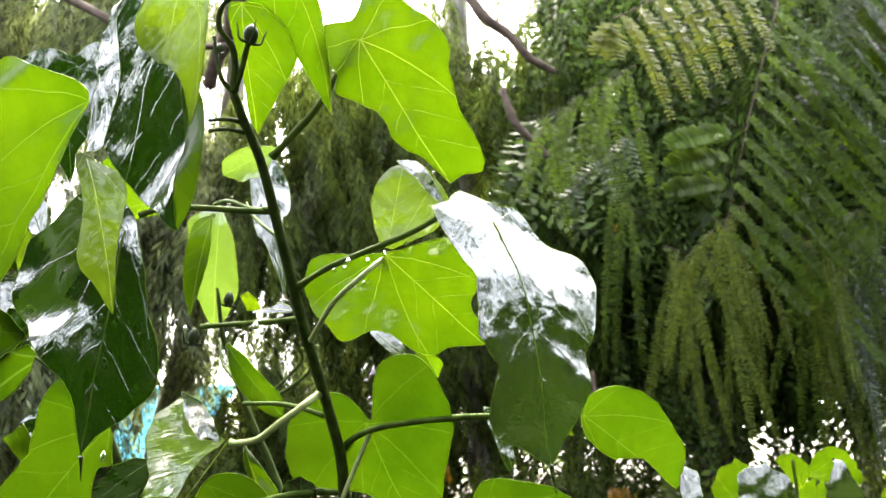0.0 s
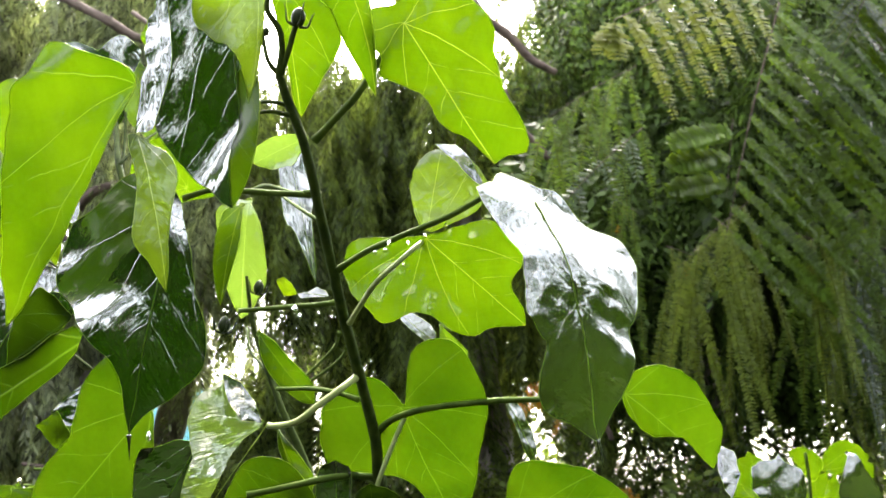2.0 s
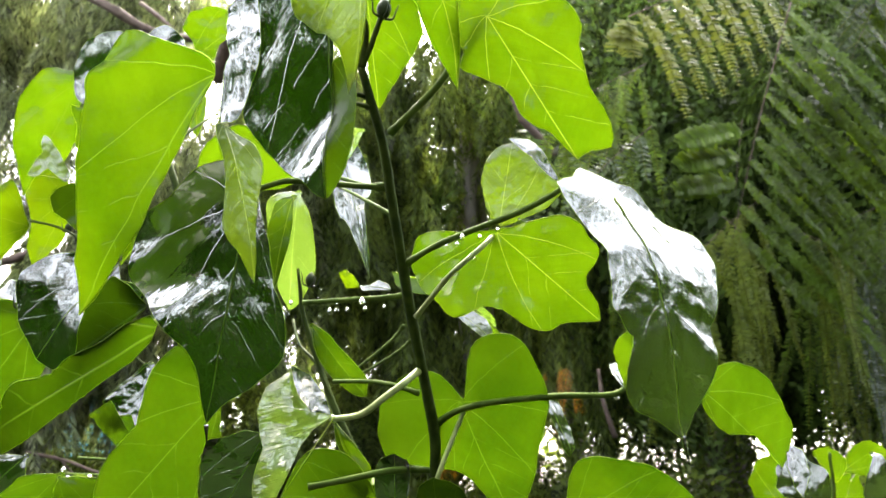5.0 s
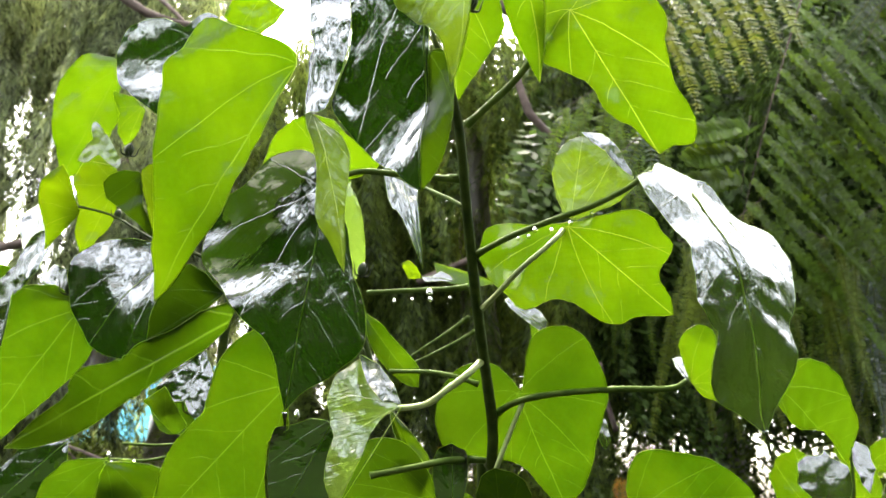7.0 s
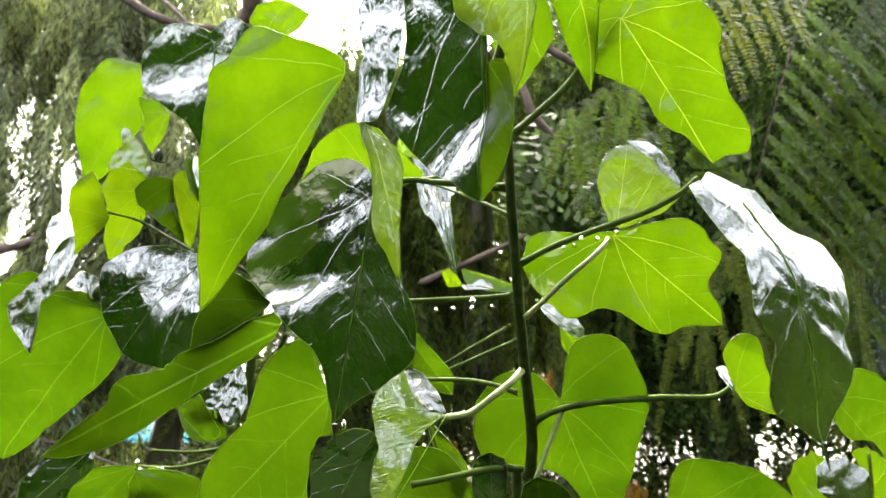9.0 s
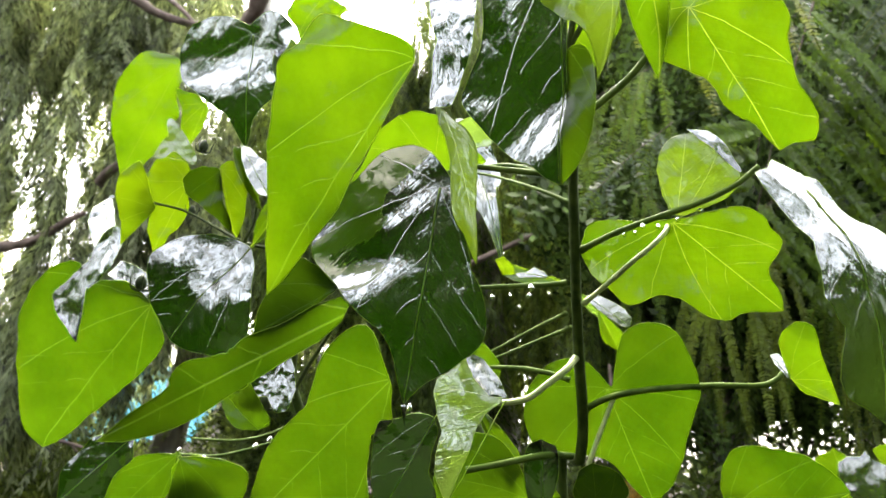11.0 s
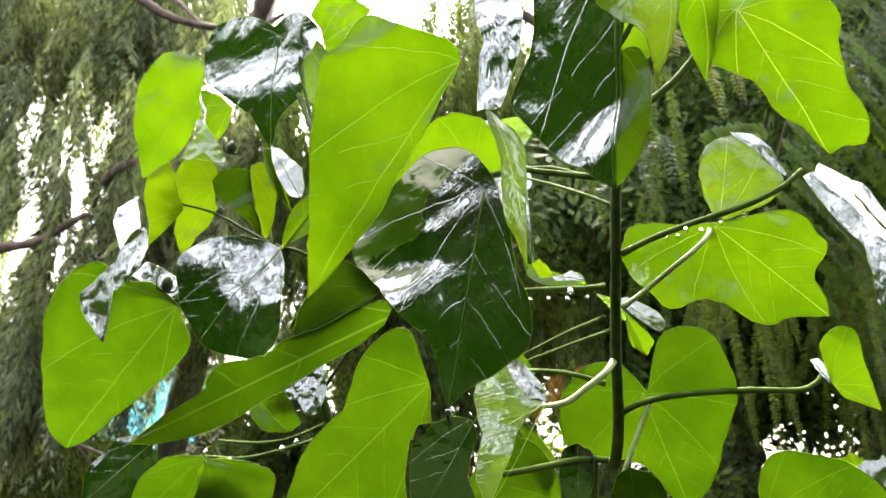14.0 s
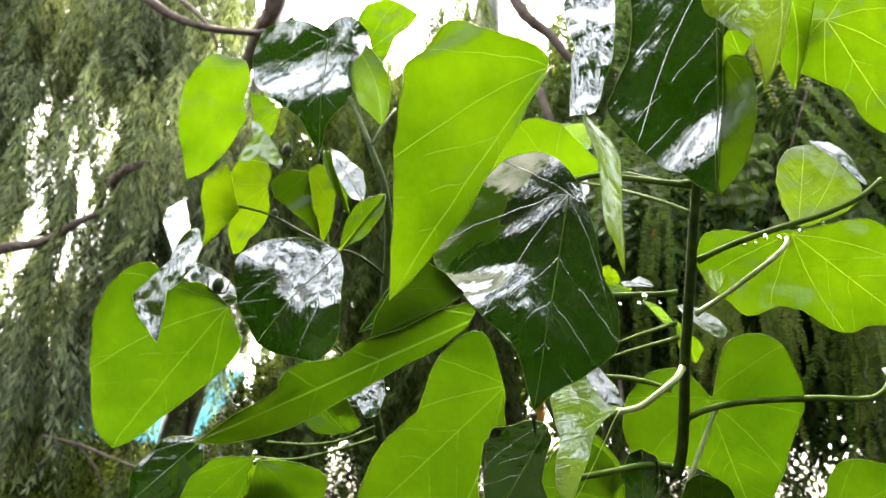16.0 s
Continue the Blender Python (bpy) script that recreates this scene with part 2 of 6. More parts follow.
def part(name, verts, faces, material, parent, label=""):
    """One mesh, given in world places, under a thing or a part."""
    ob = new(name, mesh_of(name, verts, faces, material))
    ob.parent = parent
    ob.matrix_parent_inverse = Matrix.Translation(-parent.location)
    return tagged(ob, label)


def base(name, place, label, category, group="", kind=""):
    ob = new(name)
    ob.location = place
    return tagged(ob, label, category, group, kind)


def curve_through(pts, n):
    """Catmull-Rom through the points, n steps a span."""
    p = [Vector(q) for q in pts]
    p = [p[0] * 2 - p[1]] + p + [p[-1] * 2 - p[-2]]
    out = []
    for i in range(1, len(p) - 2):
        a, b, c, d = p[i - 1], p[i], p[i + 1], p[i + 2]
        for k in range(n):
            s = k / n
            out.append(0.5 * (2 * b + (c - a) * s + (2 * a - 5 * b + 4 * c - d) * s * s + (3 * b - a - 3 * c + d) * s ** 3))
    return out + [p[-2]]


def tube(line, radii, sides=8, flat=1.0, rough=0.0):
    """Vertices and faces of a closed tube along a line."""
    verts, faces = [], []
    up = Vector((0.3, 0.2, 1)).normalized()
    for i, c in enumerate(line):
        d = (line[min(i + 1, len(line) - 1)] - line[max(i - 1, 0)]).normalized()
        x = d.cross(up)
        x = (x if x.length > 1e-4 else d.cross(Vector((1, 0, 0)))).normalized()
        y = x.cross(d)
        for k in range(sides):
            a = 2 * math.pi * k / sides
            r = radii[i] * (1 + rough * noise.noise(Vector((math.cos(a) * 1.7, math.sin(a) * 1.7, i * 0.35)) + c * 2))
            verts.append(c + x * (math.cos(a) * r) + y * (math.sin(a) * r * flat))
    for i in range(len(line) - 1):
        for k in range(sides):
            j = (k + 1) % sides
            faces.append((i * sides + k, i * sides + j, (i + 1) * sides + j, (i + 1) * sides + k))
    faces.append(tuple(range(sides))[::-1])
    faces.append(tuple((len(line) - 1) * sides + k for k in range(sides)))
    return verts, faces


def joined(pieces):
    verts, faces = [], []
    for v, f in pieces:
        n = len(verts)
        verts += v
        faces += [tuple(i + n for i in q) for q in f]
    return verts, faces


# broad leaves, stalks, buds ---------------------------------------------
TURNS = (0, 5, 11, 18, 26, 35, 45, 56, 68, 82, 96, 112, 128, 144, 160, 172, 180)


def reach(radii, degrees):
    """The outline's distance from the leaf's base, smooth between the given ones, pointed at the tip."""
    r = (1.0,) + tuple(radii) + (radii[-1] * 0.7,)
    for i in range(len(TURNS) - 1):
        if degrees <= TURNS[i + 1]:
            h = TURNS[i + 1] - TURNS[i]
            s = (degrees - TURNS[i]) / h
            d = [(r[k + 1] - r[k]) / (TURNS[k + 1] - TURNS[k]) for k in range(len(TURNS) - 1)]
            m0 = d[0] * 1.2 if i == 0 else (0 if d[i - 1] * d[i] < 0 and abs(d[i - 1] * d[i]) > 1e-5 else (d[i - 1] + d[i]) / 2)
            m1 = d[-1] if i == len(TURNS) - 2 else (0 if d[i] * d[i + 1] < 0 and abs(d[i] * d[i + 1]) > 1e-5 else (d[i] + d[i + 1]) / 2)
            return max(0.02, r[i] * (2 * s ** 3 - 3 * s * s + 1) + h * m0 * (s ** 3 - 2 * s * s + s) + r[i + 1] * (3 * s * s - 2 * s ** 3) + h * m1 * (s ** 3 - s * s))
    return r[-1]


def leaf(plant, foot, axis, facing, bend, left, right, material, cup, arch, wave, tail=0.0, label=""):
    """A heart-shaped leaf: its base, the way to its tip, the way its blade faces, the midrib's sideways bow, and how far the margin
    lies from the base at each turn, on either side. cup curls the margins, arch bows the midrib, wave ripples the margin."""
    foot, axis, n = Vector(foot), Vector(axis), Vector(facing)
    size = axis.length
    a = axis / size
    n = (n - a * n.dot(a)).normalized()
    s = n.cross(a)
    wide = max(max(left[4:10]), max(right[4:10])) * size
    seed = Vector((foot.x * 37, foot.y * 53, foot.z * 41))

    def at(p, q, lift=0.0):
        u = min(max(p / size, 0), 1)
        off = q / max(wide, 1e-4)
        x = u ** 0.65
        h = size * arch * (4 * x * (1 - x) - 1.2 * max(0, -p / size))
        h += size * cup * (min(abs(off), 1.6) ** 1.35) * 0.5
        h += size * wave * noise.noise(seed + Vector((p / size * 4.2, q / size * 4.2, 0))) * (0.35 + min(1.3, abs(off)))
        h += size * wave * 0.4 * noise.noise(seed + Vector((p / size * 9, q / size * 9, 3))) * (0.5 + min(1, abs(off)))
        h += size * 0.008 * noise.noise(seed + Vector((p / size * 16, q / size * 16, 5)))
        return foot + a * p + s * (q + bend * size * 4 * u * (1 - u)) + n * (h - size * cup * 0.08 + lift)

    rings, steps = 14, 44
    turns = []
    for k in range(-steps, steps + 1):
        f = abs(k) / steps
        turns.append(math.copysign(180 * f ** 1.35, k))
    verts, faces, flat = [at(0, 0)], [], [(0, 0)]
    rim = []
    for k, d in enumerate(turns):
        r = reach(left if d > 0 else right, abs(d)) * size
        r *= 1 + (0.05 * noise.noise(seed + Vector((d * 0.055, 7, 0))) + 0.03 * noise.noise(seed + Vector((d * 0.16, 3, 0)))) * min(1, abs(d) / 25)
        c, w = math.cos(radians(d)), math.sin(radians(d))
        for j in range(1, rings + 1):
            g = r * (j / rings) ** 0.85
            verts.append(at(g * c, g * w))
            flat.append((g * c / size, g * w / size))
        rim.append(verts[-1])
    m = len(turns)
    for k in range(m - 1):
        b0, b1 = 1 + k * rings, 1 + (k + 1) * rings
        faces.append((0, b0, b1))
        for j in range(rings - 1):
            faces.append((b0 + j, b0 + j + 1, b1 + j + 1, b1 + j))
    ob = part("leaf", verts, faces, material, plant, label or {dark_glossy: "dark green glossy wet leaf", satin: "grey-green satiny wet leaf", dim_green: "broad leaf in a dimmer green"}.get(material, ""))
    uv = ob.data.uv_layers.new(name="blade")
    spot = np.empty(len(ob.data.loops), dtype=np.int32)
    ob.data.loops.foreach_get("vertex_index", spot)
    uv.data.foreach_set("uv", np.array(flat, dtype=np.float32)[spot].reshape(-1))
    # the midrib stands proud on the glossy side
    if material is dark_glossy:
        thick = 0.0021 * size + 0.00012
        v, f = tube([at(size * i / 18 * 0.985, 0, 0.0003) for i in range(19)], [thick * (1 - 0.7 * i / 18) for i in range(19)], 6)
        part("midrib", v, f, VEIN, ob, "raised pale midrib")
    if tail:
        end = at(size * 0.965, 0)
        way = (at(size * 0.99, 0) - end).normalized()
        pts = [end, end + way * tail * 0.4 + Vector((0, 0, -tail * 0.1)), end + way * tail * 0.55 + Vector((0.05 * tail, 0, -tail * 0.6)), end + way * tail * 0.6 + Vector((0.12 * tail, 0, -tail * 1.1))]
        v, f = tube(curve_through(pts, 4), [max(0.0003, 0.0021 - 0.00016 * i) for i in range(13)], 7, 0.5)
        part("drip_tip", v, f, material, ob, "long thin wet drip tip")
    v, f = tube(rim, [0.00016 + 0.0008 * size] * len(rim), 4)
    part("margin", v, f, VEIN, ob, "thin pale leaf edge")
    return ob


def blade(plant, hub, axis, facing, root, rim, material, cup, arch, wave, rolls=(), tail=0.0, label="", name="leaf", crease=0.0):
    """A leaf blade about its middle: the way from there to its tip, the side that it shows, where the stalk meets it, and how far its
    margin lies at even turns, from the tip round. cup lifts the margins, arch bows the length, wave ripples it, crease puckers it; rolls are soft
    steps: their place, the way up them in degrees from the tip, breadth, height and how far they reach to the sides."""
    hub, n = Vector(hub), Vector(facing).normalized()
    size = Vector(axis).length
    a = Vector(axis) / size
    n = (n - a * n.dot(a)).normalized()
    s = n.cross(a)
    seed = Vector((hub.x * 37, hub.y * 53, hub.z * 41))
    rib = Vector((1 - root[0], -root[1]))
    long = rib.length
    rib /= long

    def at(p, q, lift=0.0):
        x, y = p - root[0], q - root[1]
        v = (rib.x * y - rib.y * x) / long
        h = arch * (1 - p * p) + cup * min(v * v, 0.6) * 1.6
        far = math.hypot(p, q)
        h += wave * (noise.noise(seed + Vector((p * 2.3, q * 2.3, 0))) * (0.3 + far) + 0.4 * noise.noise(seed + Vector((p * 5, q * 5, 3))) * (0.3 + far))
        h += 0.004 * noise.noise(seed + Vector((p * 9, q * 9, 5)))
        h += crease * noise.noise(seed + Vector((p * 7 + q * 3, q * 9 - p * 4, 1)))
        for x, y, turn, broad, high, wide in rolls:
            c, w = math.cos(radians(turn)), math.sin(radians(turn))
            d, e = (p - x) * c + (q - y) * w, (q - y) * c - (p - x) * w
            h += high * (1 / (1 + math.exp(-4 * d / broad)) - 0.5) * math.exp(-(e / wide) ** 2 - (0.45 * d / broad) ** 2)
        return hub + a * (p * size) + s * (q * size) + n * (h * size + lift)

    count, steps, rings = len(rim), 90, 14
    verts, faces, flat, edge = [at(0, 0)], [], [], []

    def lay(p, q):
        x, y = p - root[0], q - root[1]
        flat.append(((rib.x * x + rib.y * y) / long, (rib.x * y - rib.y * x) / long))

    lay(0, 0)
    for k in range(steps):
        f = k / steps * count
        i, g = int(f), f - int(f)
        r0, r1, r2, r3 = (rim[(i + j) % count] for j in (-1, 0, 1, 2))
        m0, m1 = (0 if i == 0 else (r2 - r0) / 2), (0 if i == count - 1 else (r3 - r1) / 2)
        if i == 0:
            m0 = r2 - r1
        if i == count - 1:
            m1 = r2 - r1
        r = r1 * (2 * g ** 3 - 3 * g * g + 1) + m0 * (g ** 3 - 2 * g * g + g) + r2 * (3 * g * g - 2 * g ** 3) + m1 * (g ** 3 - g * g)
        t = 2 * math.pi * k / steps
        r *= 1 + 0.012 * noise.noise(seed + Vector((math.cos(t) * 3, math.sin(t) * 3, 8)))
        for j in range(1, rings + 1):
            d = r * (j / rings) ** 0.9
            verts.append(at(d * math.cos(t), d * math.sin(t)))
            lay(d * math.cos(t), d * math.sin(t))
        edge.append(verts[-1])
    for k in range(steps):
        b0, b1 = 1 + k * rings, 1 + (k + 1) % steps * rings
        faces.append((0, b0, b1))
        for j in range(rings - 1):
            faces.append((b0 + j, b0 + j + 1, b1 + j + 1, b1 + j))
    told = label or {dark_glossy: "dark green glossy wet leaf", satin: "grey-green satiny wet leaf", dim_green: "broad leaf in a dimmer green"}.get(material, "")
    ob = part(name, verts, faces, material, plant, told)
    uv = ob.data.uv_layers.new(name="blade")
    spot = np.empty(len(ob.data.loops), dtype=np.int32)
    ob.data.loops.foreach_get("vertex_index", spot)
    uv.data.foreach_set("uv", np.array(flat, dtype=np.float32)[spot].reshape(-1))
    v, f = tube(edge + edge[:1], [0.00014 + 0.0011 * size] * (len(edge) + 1), 4)
    part("margin", v, f, VEIN, ob, "thin pale leaf edge")
    if name == "leaf" and material in (dark_glossy, sheen, satin):
        line = [at(root[0] + (0.97 - root[0]) * i / 16, root[1] * (1 - i / 16), 0.0003) for i in range(17)]
        v, f = tube(line, [(0.0045 * size + 0.0002) * (1 - 0.75 * i / 16) for i in range(17)], 6)
        part("midrib", v, f, VEIN, ob, "raised pale midrib")
    if tail:
        end = at(0.97, 0)
        way = (at(0.99, 0) - end).normalized()
        pts = [end, end + way * tail * 0.4 + Vector((0, 0, -tail * 0.1)), end + way * tail * 0.55 + Vector((0.05 * tail, 0, -tail * 0.6)), end + way * tail * 0.6 + Vector((0.12 * tail, 0, -tail * 1.1))]
        v, f = tube(curve_through(pts, 4), [max(0.0003, 0.0021 - 0.00016 * i) for i in range(13)], 7, 0.5)
        part("drip_tip", v, f, material, ob, "long thin wet drip tip")
    return ob


def stalk_mesh(pts, radii, n=6, knot=True):
    line = curve_through(pts, n)
    r = []
    for i in range(len(line)):
        f = i / (len(line) - 1)
        r.append(radii[0] + (radii[1] - radii[0]) * f)
        if knot:
            r[-1] *= 1 + 0.35 * math.exp(-(f / 0.04) ** 2) + 0.22 * math.exp(-((1 - f) / 0.04) ** 2)
    return tube(line, r, 9, rough=0.10)


def petiole(plant, pts, radii, material):
    v, f = stalk_mesh(pts, radii)
    return part("leaf_stalk", v, f, material, plant)


def stem(plant, pts, radii, material):
    low = Vector(pts[0])
    foot = plant.location
    mid = low.lerp(Vector(foot), 0.5) + Vector((0.012, 0.01, 0))
    v, f = stalk_mesh([tuple(foot), tuple(mid)] + list(pts), (radii[0] * 1.5, radii[1]), knot=False)
    return part("stem", v, f, material, plant, "slender upright green-brown stem")


def bud(plant, place, way, size):
    """A pointed flower bud in a cup of narrow sepals."""
    place, way = Vector(place), Vector(way).normalized()
    line = [place + way * size * (i / 8) for i in range(9)]
    v, f = tube(line, [size * 0.36 * math.sin(math.pi * min(0.98, 0.10 + 0.88 * i / 8)) ** 0.7 for i in range(9)], 10)
    ob = part("bud", v, f, BUD, plant, "small dark green pointed flower bud")
    x = way.cross(Vector((0, 1, 0.2))).normalized()
    y = way.cross(x)
    for k in range(4):
        a = 2 * math.pi * k / 4 + 0.5
        o = x * math.cos(a) + y * math.sin(a)
        pts = [place + o * size * 0.1, place + o * size * 0.5 + way * size * 0.12, place + o * size * 0.62 + way * size * 0.6, place + o * size * 0.75 + way * size * 0.95]
        v, f = tube(curve_through(pts, 3), [size * 0.08 * (1 - 0.085 * i) for i in range(10)], 5)
        part("sepal", v, f, BUD, ob)


# feathery (twice-divided) fronds ----------------------------------------
def quads_object(name, corners, material):
    """One mesh of many four-cornered leaflets: corners is an array (n, 4, 3)."""
    n = len(corners)
    me = bpy.data.meshes.new(name)
    me.vertices.add(4 * n)
    me.vertices.foreach_set("co", corners.reshape(-1).astype(np.float32))
    me.loops.add(4 * n)
    me.loops.foreach_set("vertex_index", np.arange(4 * n, dtype=np.int32))
    me.polygons.add(n)
    me.polygons.foreach_set("loop_start", np.arange(0, 4 * n, 4, dtype=np.int32))
    me.update(calc_edges=True)
    me.materials.append(material)
    return new(name, me)


def unit(v):
    return v / np.maximum(np.linalg.norm(v, axis=-1, keepdims=True), 1e-9)


def pinna(a, way, length, pairs, leaflet, droop, rng, facing, broad=0.21, loose=0.25, lean=0.5, oblong=False):
    """Leaflets of one feather: from a, along way, sagging by droop; facing is the side that the leaflets' blades turn to."""
    f = (np.arange(pairs) + 0.6) / pairs
    way = unit(np.asarray(way, float))
    line = a + way * (f[:, None] * length) + np.array([0, 0, -1.0]) * (droop * length * f[:, None] ** 2)
    along = unit(way + np.array([0, 0, -2.0]) * droop * f[:, None])
    face = unit(np.asarray(facing, float) + rng.normal(0, loose, (pairs, 3)))
    side = unit(np.cross(along, face))
    taper = (np.sin(np.pi * np.clip(0.12 + 0.80 * f, 0, 1)) ** 0.6)[:, None]
    out = []
    for sg in (1, -1):
        d = unit(side * sg + along * lean + rng.normal(0, 0.10, (pairs, 3)) + face * 0.1)
        ln = leaflet * taper * (1 + rng.normal(0, 0.08, (pairs, 1)))
        w = unit(np.cross(d, face)) * ln * broad
        mid = line + d * ln * 0.5
        if oblong:
            out.append(np.stack([line - w * 0.8, line + w * 0.8, line + d * ln + w * 0.45, line + d * ln * 0.93 - w * 0.85], 1))
        else:
            out.append(np.stack([line, mid + w, line + d * ln, mid - w], 1))
    return np.concatenate(out)


def frond_leaflets(rng, length=0.9, pairs=9, feather=0.42, leaflets=6, leaflet=0.12, droop=0.4):
    """A whole frond about the origin, its midrib along +x."""
    got = []
    for k in range(pairs):
        f = (k + 1) / pairs
        a = np.array([f * length, 0, -0.35 * length * f * f])
        for sg in (1, -1):
            way = unit(np.array([0.55, sg, -0.35 - 0.5 * rng.random()]))
            got.append(pinna(a, way, feather * (1.0 - 0.35 * abs(f - 0.5)) * rng.uniform(0.85, 1.1), leaflets, leaflet, droop, rng, (0.1, -sg * 0.3, 1)))
    return np.concatenate(got)


def hanging_spray(rng, length=0.9, strands=11, leaflets=10, leaflet=0.15):
    """A weeping spray about the origin: thin strands falling from a bowed twig along +x, with narrow leaflets."""
    got = []
    for k in range(strands):
        f = (k + 0.5) / strands
        a = np.array([f * length, 0, -0.3 * length * f * f])
        way = np.array([1.0, 0.5 * (1 if k % 2 else -1), 0.0]) * 0.35 + np.array([0.8, rng.normal(0, 0.25), -0.5])
        got.append(pinna(a, way, rng.uniform(0.5, 0.95), leaflets, leaflet * rng.uniform(0.8, 1.2), 0.2, rng, (0.3, rng.normal(), 0.6), 0.10, 0.5, 2.6))
    return np.concatenate(got)


def spun(q, yaw, pitch, scale, place):
    cy, sy, cp, sp = math.cos(yaw), math.sin(yaw), math.cos(pitch), math.sin(pitch)
    m = np.array([[cy, -sy, 0], [sy, cy, 0], [0, 0, 1]]) @ np.array([[cp, 0, sp], [0, 1, 0], [-sp, 0, cp]])
    return q @ m.T * scale + np.asarray(place)


SPARE = np.random.default_rng(5)
SPRAYS = [hanging_spray(SPARE) for _ in range(5)]
FRONDS = [frond_leaflets(SPARE, pairs=p, droop=d) for p, d in ((9, 0.35), (8, 0.5), (10, 0.25), (9, 0.7))]


def crown_of(name, tree, clumps, per, material, seed, scale=(0.8, 1.5), label="", kinds=None):
    """Fronds round each clump's centre, hanging outwards and down."""
    rng = np.random.default_rng(seed)
    got = []
    for x, y, z, r in clumps:
        for _ in range(per):
            d = rng.normal(0, 1, 3) * (1, 1, 0.7)
            got.append(spun((kinds or FRONDS)[rng.integers(4)], rng.uniform(0, 2 * math.pi), rng.uniform(0.75, 1.5), rng.uniform(*scale), np.array([x, y, z]) + d * r * 0.5))
    ob = quads_object(name, np.concatenate(got), material)
    ob.parent = tree
    ob.matrix_parent_inverse = Matrix.Translation(-tree.location)
    return tagged(ob, label, kind="stuff")


def limb(tree, pts, r0, r1, material=None, name="limb"):
    line = curve_through(pts, 7)
    v, f = tube(line, [r0 + (r1 - r0) * i / (len(line) - 1) for i in range(len(line))], 12, rough=0.3)
    return part(name, v, f, material or BARK, tree)


def feather_frond(tree, a, b, count, right, left, leaflet, gap, material, facing=(0.2, -1, 0.5), sag=0.35, seed=1, label="", rib=0.004, oblong=True, wild=0.05):
    """One big frond: its rachis from a to b, and feathers on both sides: right and left give the way they grow, as long as they are."""
    rng = np.random.default_rng(seed)
    a, b = np.array(a, float), np.array(b, float)
    mid = (a + b) / 2 + np.array([0, 0, 0.06]) * np.linalg.norm(b - a)
    quads, ribs = [], []
    for k in range(count):
        f = (k + 0.5) / count
        p = a * (1 - f) ** 2 + mid * 2 * f * (1 - f) + b * f * f
        for way in (right, left):
            w = np.array(way, float) * rng.uniform(0.88, 1.08) * (1 - 0.35 * max(0, f - 0.6))
            ln = np.linalg.norm(w)
            if ln < 0.05:
                continue
            w = w / ln + rng.normal(0, wild, 3)
            quads.append(pinna(p, w, ln, max(6, int(ln / gap)), leaflet, sag, rng, facing, 0.22, 0.10, 0.4, oblong=oblong))
            g = unit(w)
            ribs.append(tube([Vector(p + g * ln * i / 6 + np.array([0, 0, -sag * ln * (i / 6) ** 2])) for i in range(7)], [0.003] * 7, 4))
    ob = quads_object("frond", np.concatenate(quads), material)
    ob.parent = tree
    ob.matrix_parent_inverse = Matrix.Translation(-tree.location)
    tagged(ob, label, kind="stuff")
    v, f = tube(curve_through([tuple(a), tuple(a * 0.25 + mid * 0.5 + b * 0.25), tuple(b)], 8), [rib * (1 - 0.035 * i) for i in range(17)], 6)
    part("rachis", v, f, BRANCH, ob, "thin brown frond midrib")
    v, f = joined(ribs)
    part("ribs", v, f, PALE_FEATHER, ob)
    return ob


def drop(place, r, tail=1.0, group="water drops"):
    """A hanging drop of water, its top at the place."""
    v, f = [], []
    n, m = 9, 12
    for i in range(n + 1):
        a = math.pi * i / n
        rr = r * math.sin(a) * (0.45 + 0.55 * (i / n)) * 1.15
        for k in range(m):
            v.append((rr * math.cos(2 * math.pi * k / m), rr * math.sin(2 * math.pi * k / m), r * (1 + tail) * (math.cos(a) - 1) / 2))
    for i in range(n):
        for k in range(m):
            f.append((i * m + k, i * m + (k + 1) % m, (i + 1) * m + (k + 1) % m, (i + 1) * m + k))
    ob = new("water_drop", mesh_of("water_drop", v, f, WATER))
    ob.location = place
    return tagged(ob, "clear hanging drop of rain water", "water drop", group)

# ground -----------------------------------------------------------------
gv, gf = [], []
N = 60
for j in range(N + 1):
    for i in range(N + 1):
        x, y = ((i / N * 2 - 1) ** 3) * 400, ((j / N * 2 - 1) ** 3) * 400
        gv.append((x, y, 0.12 * noise.noise(Vector((x * 0.3, y * 0.3, 0))) if abs(x) < 30 and abs(y) < 30 else 0))
for j in range(N):
    for i in range(N):
        gf.append((j * (N + 1) + i, j * (N + 1) + i + 1, (j + 1) * (N + 1) + i + 1, (j + 1) * (N + 1) + i))
ground = new("ground", mesh_of("ground", gv, gf, EARTH))
tagged(ground, "damp dark earth, mottled green-brown", "ground", kind="structure")

# trees behind -----------------------------------------------------------
rng = np.random.default_rng(11)
weep = np.random.default_rng(12)


def cloud(n, lo, hi, r, dice=rng):
    return [(*dice.uniform(lo, hi), r * dice.uniform(0.7, 1.3)) for _ in range(n)]


left_tree = base("tree", (-3.6, 9.4, 0), "tall weeping tree with feathery drooping foliage", "tree", "trees behind the shrubs")
limb(left_tree, [(-3.6, 9.4, -0.1), (-3.5, 9.4, 1.5), (-3.2, 9.3, 3.2), (-2.9, 9.2, 5.5), (-2.6, 9.2, 9.0)], 0.24, 0.12, BARK, "trunk")
